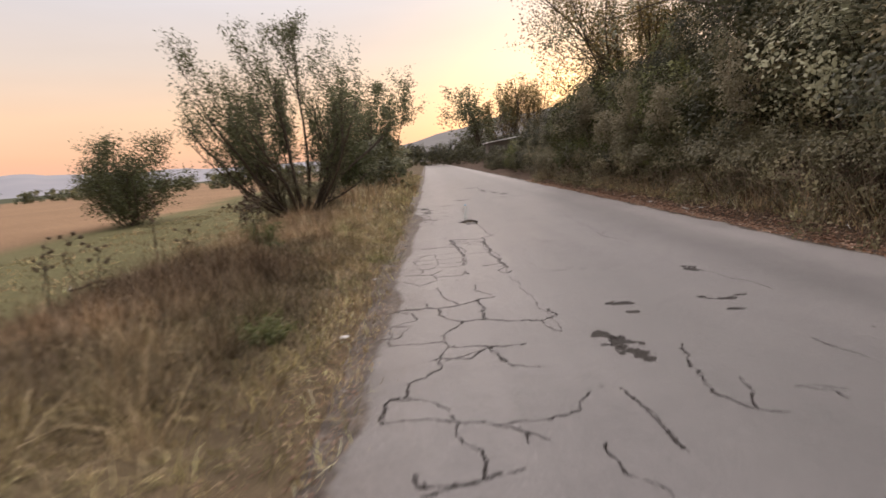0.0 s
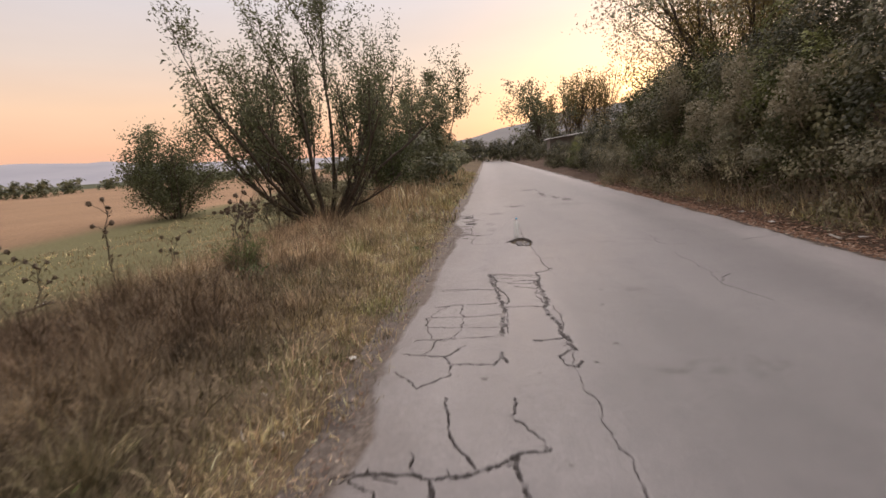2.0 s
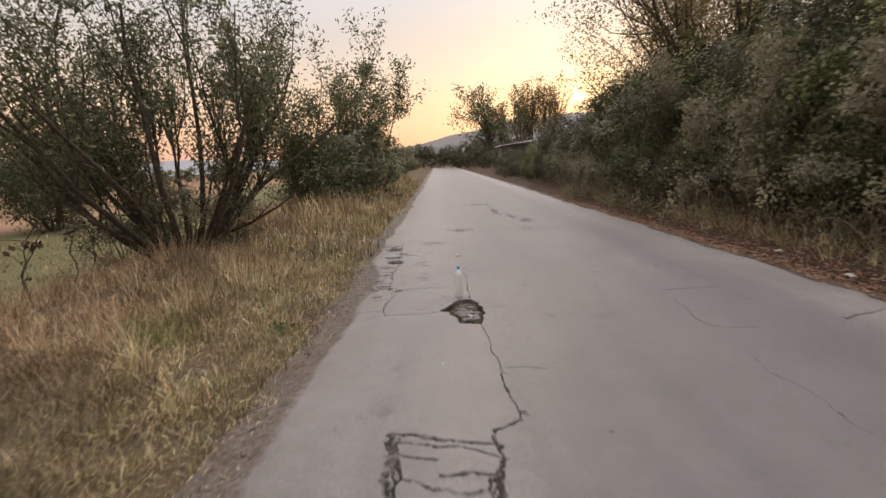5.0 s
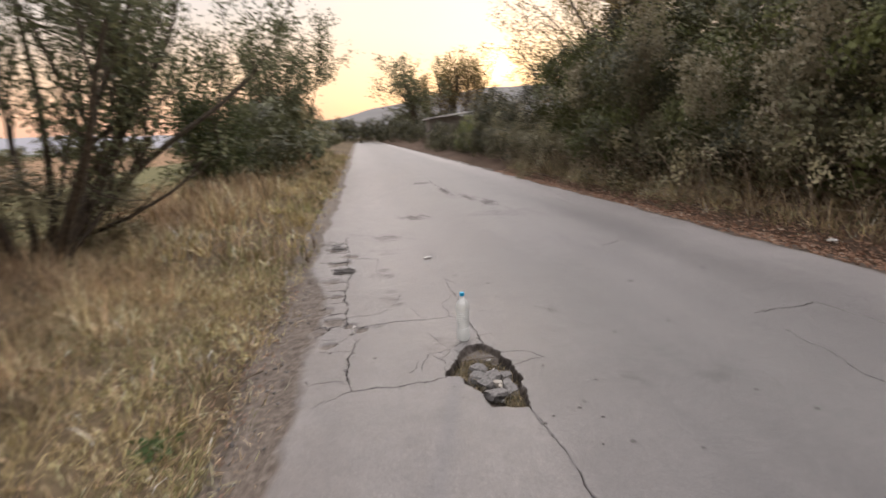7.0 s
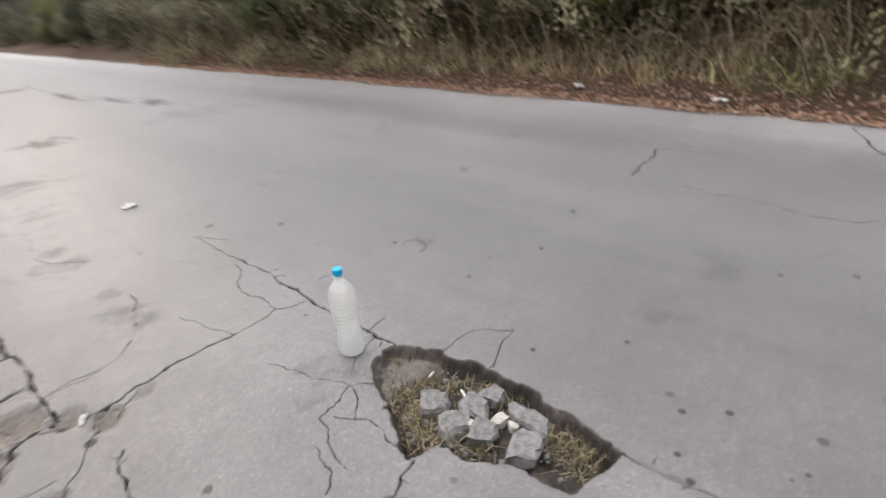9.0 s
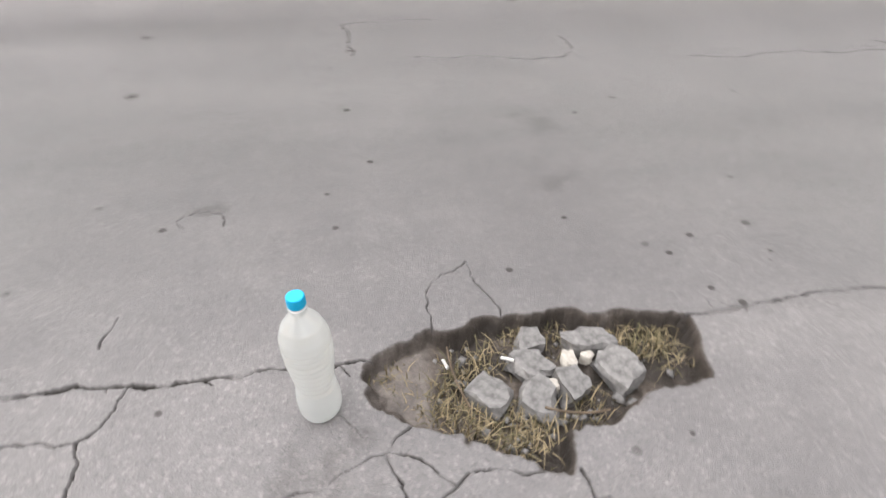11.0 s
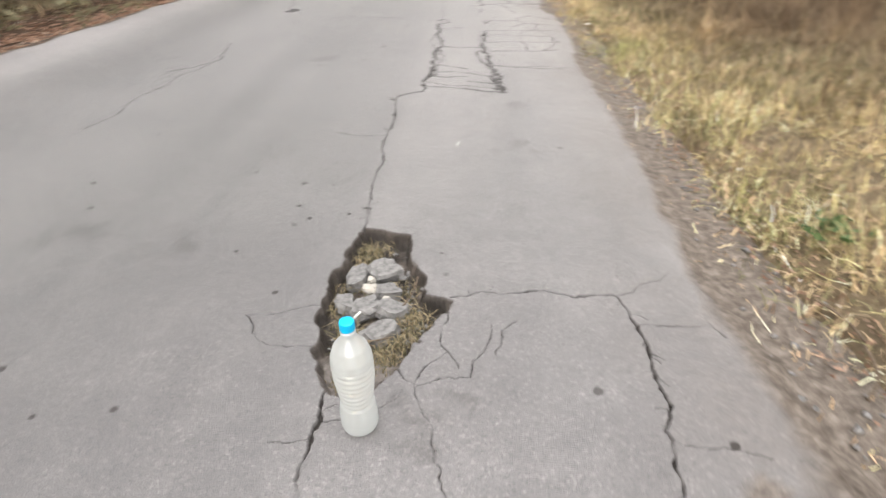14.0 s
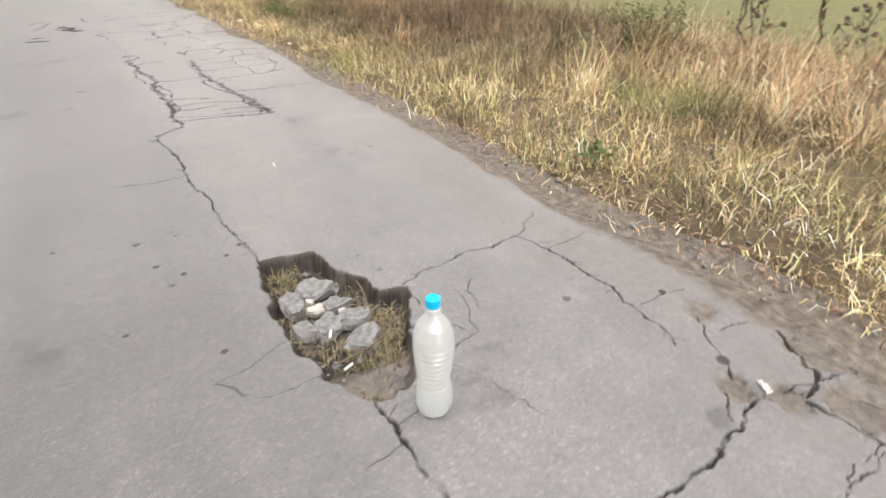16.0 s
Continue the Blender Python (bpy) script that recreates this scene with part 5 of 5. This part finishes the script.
# farther shrubs on both sides, coarser
far_kinds = [shrub_thing("shrub", 211, 4.2, 4.0, 120, 20, 0.22, 0.6, BANK, "dense green roadside shrub farther along the road", 0.03),
             shrub_thing("shrub", 212, 3.6, 3.0, 100, 20, 0.22, 0.6, WILLOW, "rounded grey-green roadside shrub farther along", 0.05),
             shrub_thing("shrub", 213, 7.0, 4.5, 60, 16, 0.6, 0.6, WILLOW, "hazy rounded shrub in the far tree line", 0.0)]
for x, y in ((6.9, 32), (7.3, 35.5), (7.1, 39), (7.4, 43), (9.2, 47), (7.2, 51.5), (6.9, 59), (7.1, 63), (6.8, 68), (6.9, 74), (10.5, 60), (10.5, 67),
             (6.4, 81), (5.8, 89), (9.5, 78), (9.5, 86), (4.6, 98), (8, 97), (1.5, 112), (-2, 114), (5, 110), (9, 108), (13, 60), (14, 70), (14, 80), (13, 92)):
    plant(far_kinds[0], x, y, rb.uniform(0, 360), 0.2, float(np.interp(y, [30, 40, 60, 80, 110], [0.55, 0.42, 0.5, 0.7, 1.0])) * rb.uniform(0.85, 1.15))
for x, y in ((-2.6, 29), (-3.4, 33), (-2.9, 38), (-4.5, 43), (-3.6, 48), (-4.2, 55), (-5.5, 60), (-4.4, 66), (-6, 74), (-4.5, 82), (-6, 90), (-5, 100), (-9, 108), (-7, 50), (-9, 66), (-12, 84), (-14, 100)):
    plant(far_kinds[1], x, y, rb.uniform(0, 360), 0.25, float(np.interp(y, [30, 60, 100], [0.9, 1.1, 1.5])))
for x in range(-9, 13, 3):
    plant(far_kinds[0], x, 119 + rb.uniform(-2, 2), rb.uniform(0, 360), 0.2, 1.35)
far_kinds[0].matrix_basis = pose(12.5, 53, float(ground_z(12.5, 53)) - 0.2, 0, 0, 70)
far_kinds[1].matrix_basis = pose(-2.3, 25.9, float(ground_z(-2.3, 25.9)) - 0.9, 0, 0, 20)

# taller trees on the bank, backlit
tree("tree", 16.2, 41, 111, 10.5, 6, 0.5, 15000, 0.16, 0.5, AUTUMN, "airy backlit tree with yellowing leaves on the bank", 2, 0.5, 0.11, scatter=0.25)
tree("tree", 9.6, 16.0, 112, 6.2, 5, 0.55, 12000, 0.10, 0.5, DARKG, "tall dark green tree above the bank shrubs", 2, 0.5, 0.08, scatter=0.16)
tree("tree", 9.6, 11.5, 113, 6.2, 5, 0.6, 12000, 0.10, 0.5, HAZED, "tall haze-tinted green tree above the bank shrubs", 2, 0.5, 0.08, scatter=0.18)
tree("tree", 8.7, 23.0, 114, 7.4, 9, 0.5, 24000, 0.10, 0.5, AUTUMN, "airy backlit tree with yellowing leaves on the bank", 2, 0.5, 0.07, scatter=0.26, bare=0.38)
tree("tree", 9.0, 6.5, 115, 6.0, 5, 0.6, 11000, 0.10, 0.5, HAZED, "tall haze-tinted green tree above the bank shrubs", 2, 0.5, 0.08, scatter=0.18)
tree("tree", 10.5, 98, 116, 11.5, 5, 0.7, 6000, 0.35, 0.6, WILLOW, "round-topped tree at the far end of the road", 2, 0.4, 0.2, scatter=0.5)
for k, (x, y, h) in enumerate(((17.4, 112, 9.5), (19.0, 112, 10.5), (20.3, 113, 11.0), (21.6, 113, 10.6), (24.5, 115, 11.5), (15.0, 112, 8.0))):
    tree("poplar", x, y, 120 + k, h * 1.32, 3, 0.10, 2200, 0.32, 0.6, AUTUMN, "slim bare-topped poplar on the far hillside", 2, 1.6, 0.18, scatter=0.35, sides=4)


def stalk(x, y, h, seed):
    """A dead thistle-like stalk with withered heads."""
    r = np.random.default_rng(seed)
    e = empty("dry_stalk", (x, y, float(ground_z(x, y))))
    main = np.cumsum(np.r_[[[0, 0, 0]], r.normal(size=(7, 3)) * [0.035, 0.035, 0] + [0.012, 0, h / 7]], axis=0)
    ls, heads = [(main, np.linspace(0.012, 0.005, 8))], [main[-1]]
    for k in range(5):
        b = main[r.integers(4, 8)]
        tip = b + r.normal(size=3) * [0.14, 0.14, 0.05] + [0, 0, 0.13]
        ls.append((np.array([b, (b + tip) / 2 + [0, 0, 0.02], tip]), np.array([0.005, 0.004, 0.003])))
        heads.append(tip)
    v, f = tubes(ls, 5)
    mesh_np("stem", v, f, M_BARK, e)
    n = 11
    at = main[r.integers(3, 8, n)] + r.normal(size=(n, 3)) * [0.05, 0.05, 0.05]
    v, f, t = leaf_mesh(at, 0.085, 0.34, blend((0.05, 0.036, 0.024), (0.14, 0.10, 0.07), r.uniform(size=n)), r, 1.6)
    mesh_np("withered_leaves", v, f, M_LEAF, e, tint=t)
    for q in heads:
        bm = bmesh.new()
        bmesh.ops.create_icosphere(bm, subdivisions=2, radius=0.026)
        for v in bm.verts:
            v.co = Vector(q) + v.co * r.uniform(0.45, 1.7)
        part("seed_head", bm, M_TWIG, e)
    tagged(e, "dead brown stalk with withered seed heads in dry grass", "plant", "dead stalks on the verge")


for k, (x, y, h) in enumerate(((-4.4, 10.5, 1.35), (-5.2, 10.0, 0.8), (-3.0, 11.1, 0.75), (-3.5, 11.8, 0.9), (-3.2, 11.5, 0.6), (-3.9, 13.2, 0.9), (-5.0, 12.5, 0.7), (-3.6, 12.3, 0.7), (-4.1, 13.5, 1.0), (-3.8, 13.9, 0.9), (-3.65, 14.1, 0.85), (-5.4, 9.8, 1.0), (-6.4, 10.5, 1.0), (-6.6, 10.7, 1.1))):
    stalk(x, y, h, 400 + k)


def weed(x, y, size, seed):
    r = np.random.default_rng(seed)
    c = r.normal(size=(80, 3)) * [size, size, size * 0.5] + [0, 0, size * 0.8]
    t = blend((0.07, 0.12, 0.045), (0.13, 0.19, 0.08), r.uniform(size=80))
    v, f, t = leaf_mesh(c, 0.045, 0.5, t, r)
    ob = mesh_np("weed", v + [x, y, float(ground_z(x, y))], f, M_LEAF, tint=t)
    tagged(ob, "small fresh green weed in the dry verge grass", "plant", kind="stuff")


for k, q in enumerate(((-0.58, 11.7, 0.05), (-2.3, 10.0, 0.10))):
    weed(*q, 420 + k)


def low_bush(x, y, w, h, seed):
    """A low broom-like green plant: thin upright stems with narrow leaves."""
    r = np.random.default_rng(seed)
    e = empty("low_bush", (x, y, float(ground_z(x, y))))
    ls, c = [], []
    for k in range(46):
        a, o = r.uniform(0, 2 * math.pi), r.uniform(0.1, 0.5)
        u = np.linspace(0, 1, 5)[:, None]
        p = u * np.array([[math.cos(a) * o * w, math.sin(a) * o * w, h * r.uniform(0.6, 1.0)]]) + np.array([[math.cos(a), math.sin(a), 0]]) * 0.1 * w * u * u
        p = p + np.array([[math.cos(a) * 0.04, math.sin(a) * 0.04, -0.03]])
        ls.append((p, np.linspace(0.004, 0.0015, 5)))
        c.append(p[1:][r.integers(0, 4, 26)] + r.normal(size=(26, 3)) * 0.03 * max(1, w * 2))
    v, f = tubes(ls, 3)
    mesh_np("branchwork", v, f, M_TWIG, e)
    c = np.concatenate(c)
    c[:, 2] = np.maximum(c[:, 2], 0.01)
    v, f, t = leaf_mesh(c, 0.05, 0.28, blend((0.09, 0.11, 0.045), (0.20, 0.22, 0.095), r.uniform(size=len(c))), r, -0.6)
    mesh_np("foliage", v, f, M_LEAF, e, tint=t)
    tagged(e, "low dark green broom-like plant in the dry verge grass", "plant", "green plants on the verge")


for k, q in enumerate(((-2.6, 10.4, 0.55, 0.40), (-1.1, 5.6, 0.34, 0.17))):
    low_bush(*q, 440 + k)


def dead_branch(x, y, length, turn, seed):
    r = np.random.default_rng(seed)
    e = empty("dead_branch", (x, y, float(ground_z(x, y)) + 0.05))
    e.rotation_euler.z = radians(turn)
    u = np.linspace(-0.5, 0.5, 9)
    main = np.c_[u * length, r.normal(size=9) * 0.03, 0.06 + 0.10 * np.cos(u * 3) + r.normal(size=9) * 0.015]
    v, f = tubes([(main, np.linspace(0.022, 0.007, 9))], 6)
    mesh_np("limb", v, f, M_BARK, e, smooth=True)
    ls = []
    for k in range(12):
        b = main[r.integers(1, 9)]
        tip = b + r.normal(size=3) * [0.18, 0.16, 0.04] + [0.12, 0, 0.08]
        ls.append((np.array([b, (b + tip) / 2 + [0, 0, 0.03], tip]), np.array([0.007, 0.005, 0.002])))
    v, f = tubes(ls, 4)
    mesh_np("twigs", v, f, M_BARK, e)
    tagged(e, "fallen dead dark branch lying in the field grass", "branch")


dead_branch(-5.4, 10.8, 1.5, 10, 450)


def brambles():
    """Arching dry stems along the foot of the shrubs."""
    r = np.random.default_rng(640)
    ls = []
    for k in range(800):
        x, y = r.uniform(5.25, 6.3), r.uniform(3, 27)
        z = float(ground_z(x, y))
        a, n = r.uniform(0, 2 * math.pi), r.uniform(0.3, 0.9)
        h = r.uniform(0.2, 0.9)
        u = np.linspace(0, 1, 7)[:, None]
        p = np.array([[x, y, z]]) + u * np.array([[math.cos(a) * n, math.sin(a) * n, 0]]) + np.array([[0, 0, 1]]) * (h * np.sin(u * r.uniform(1.6, 2.8)))
        ls.append((p + r.normal(size=(7, 3)) * 0.012, np.linspace(0.006, 0.002, 7)))
    v, f = tubes(ls, 4)
    tagged(mesh_np("bramble_stems", v, f, M_STRAW), "tangled arching dry bramble stems under the shrubs", "brambles", kind="stuff")


brambles()

# ---- the white-roofed shed by the bank and the far hills ----
shed = empty("shed", (8.2, 54.5, float(ground_z(8.2, 54.5)) - 0.05))
bm = bmesh.new()
bmesh.ops.create_cube(bm, size=1)
for v in bm.verts:
    v.co = Vector((v.co.x * 3.4, v.co.y * 2.6, (v.co.z + 0.5) * 1.9))
part("wall", bm, M_WALL, shed)
bm = bmesh.new()
bmesh.ops.create_grid(bm, x_segments=28, y_segments=2, size=0.5)
for i, v in enumerate(bm.verts):
    x = v.co.x * 4.0
    v.co = Vector((x, v.co.y * 3.2, 2.05 + 0.12 * x + 0.03 * math.sin(x * 14)))
geo = bmesh.ops.extrude_face_region(bm, geom=bm.faces[:])
for v in geo["geom"]:
    if isinstance(v, bmesh.types.BMVert):
        v.co.z -= 0.05
bmesh.ops.recalc_face_normals(bm, faces=bm.faces[:])
part("roof", bm, M_ROOF, shed, "white corrugated sheet roof")
tagged(shed, "small shed with a white corrugated roof behind the bank", "shed")


def hill(name, azimuths, heights, dist, depth, label, seed, mat):
    """A ridge of hills along a bearing, rising from the plain."""
    a = np.radians(np.linspace(azimuths[0], azimuths[-1], 90))
    el = np.interp(np.degrees(a), azimuths, heights)
    el = el + (value_noise(np.degrees(a), np.zeros(90), 3.0, seed) - 0.5) * 0.35 + (value_noise(np.degrees(a), np.zeros(90), 0.6, seed + 1) - 0.5) * 0.15
    top = np.maximum(dist * np.tan(np.radians(el)), -4)
    rows = []
    for s, k in ((0.0, 0.0), (0.35, 0.45), (0.7, 0.85), (1.0, 1.0), (1.3, 0.6), (1.8, -0.2)):
        d = dist - depth + depth * s
        rows.append(np.c_[np.sin(a) * d, np.cos(a) * d + 8, -6 + (top + 7.3) * k * d / dist])
    v = np.concatenate(rows)
    tagged(mesh_np(name, v, grid_faces(90, 6), mat, smooth=True), label, "hill", kind="structure")


hill("hill_north", [-16, -8, -2, 2, 7, 14, 25, 45, 70], [0.2, 0.8, 2.0, 2.9, 3.7, 4.3, 4.8, 5.0, 3.5], 700, 260, "low wooded ridge beyond the end of the road", 71, M_HILL)
hill("hill_west", [-100, -80, -60, -46, -38, -30, -20, -10, 0], [0.8, 1.2, 1.6, 1.9, 1.7, 1.2, 1.0, 0.9, 0.6], 1500, 500, "long hill range across the plain, blue-grey with painted haze", 75, M_HAZED_HILL)
# tree line beyond the stubble field
far_kinds[2].matrix_basis = pose(-60, 150, float(ground_z(-60, 150)) - 0.5, 0, 0, 0)
rt = np.random.default_rng(500)
for k in range(26):
    a = radians(-62 + 2.3 * k + rt.uniform(-0.7, 0.7))
    d = rt.uniform(120, 210)
    x, y = math.sin(a) * d, 8 + math.cos(a) * d
    if x < -14:
        copy_thing(far_kinds[2], pose(x, y, float(ground_z(x, y)) - 0.8, 0, 0, rt.uniform(0, 360)))
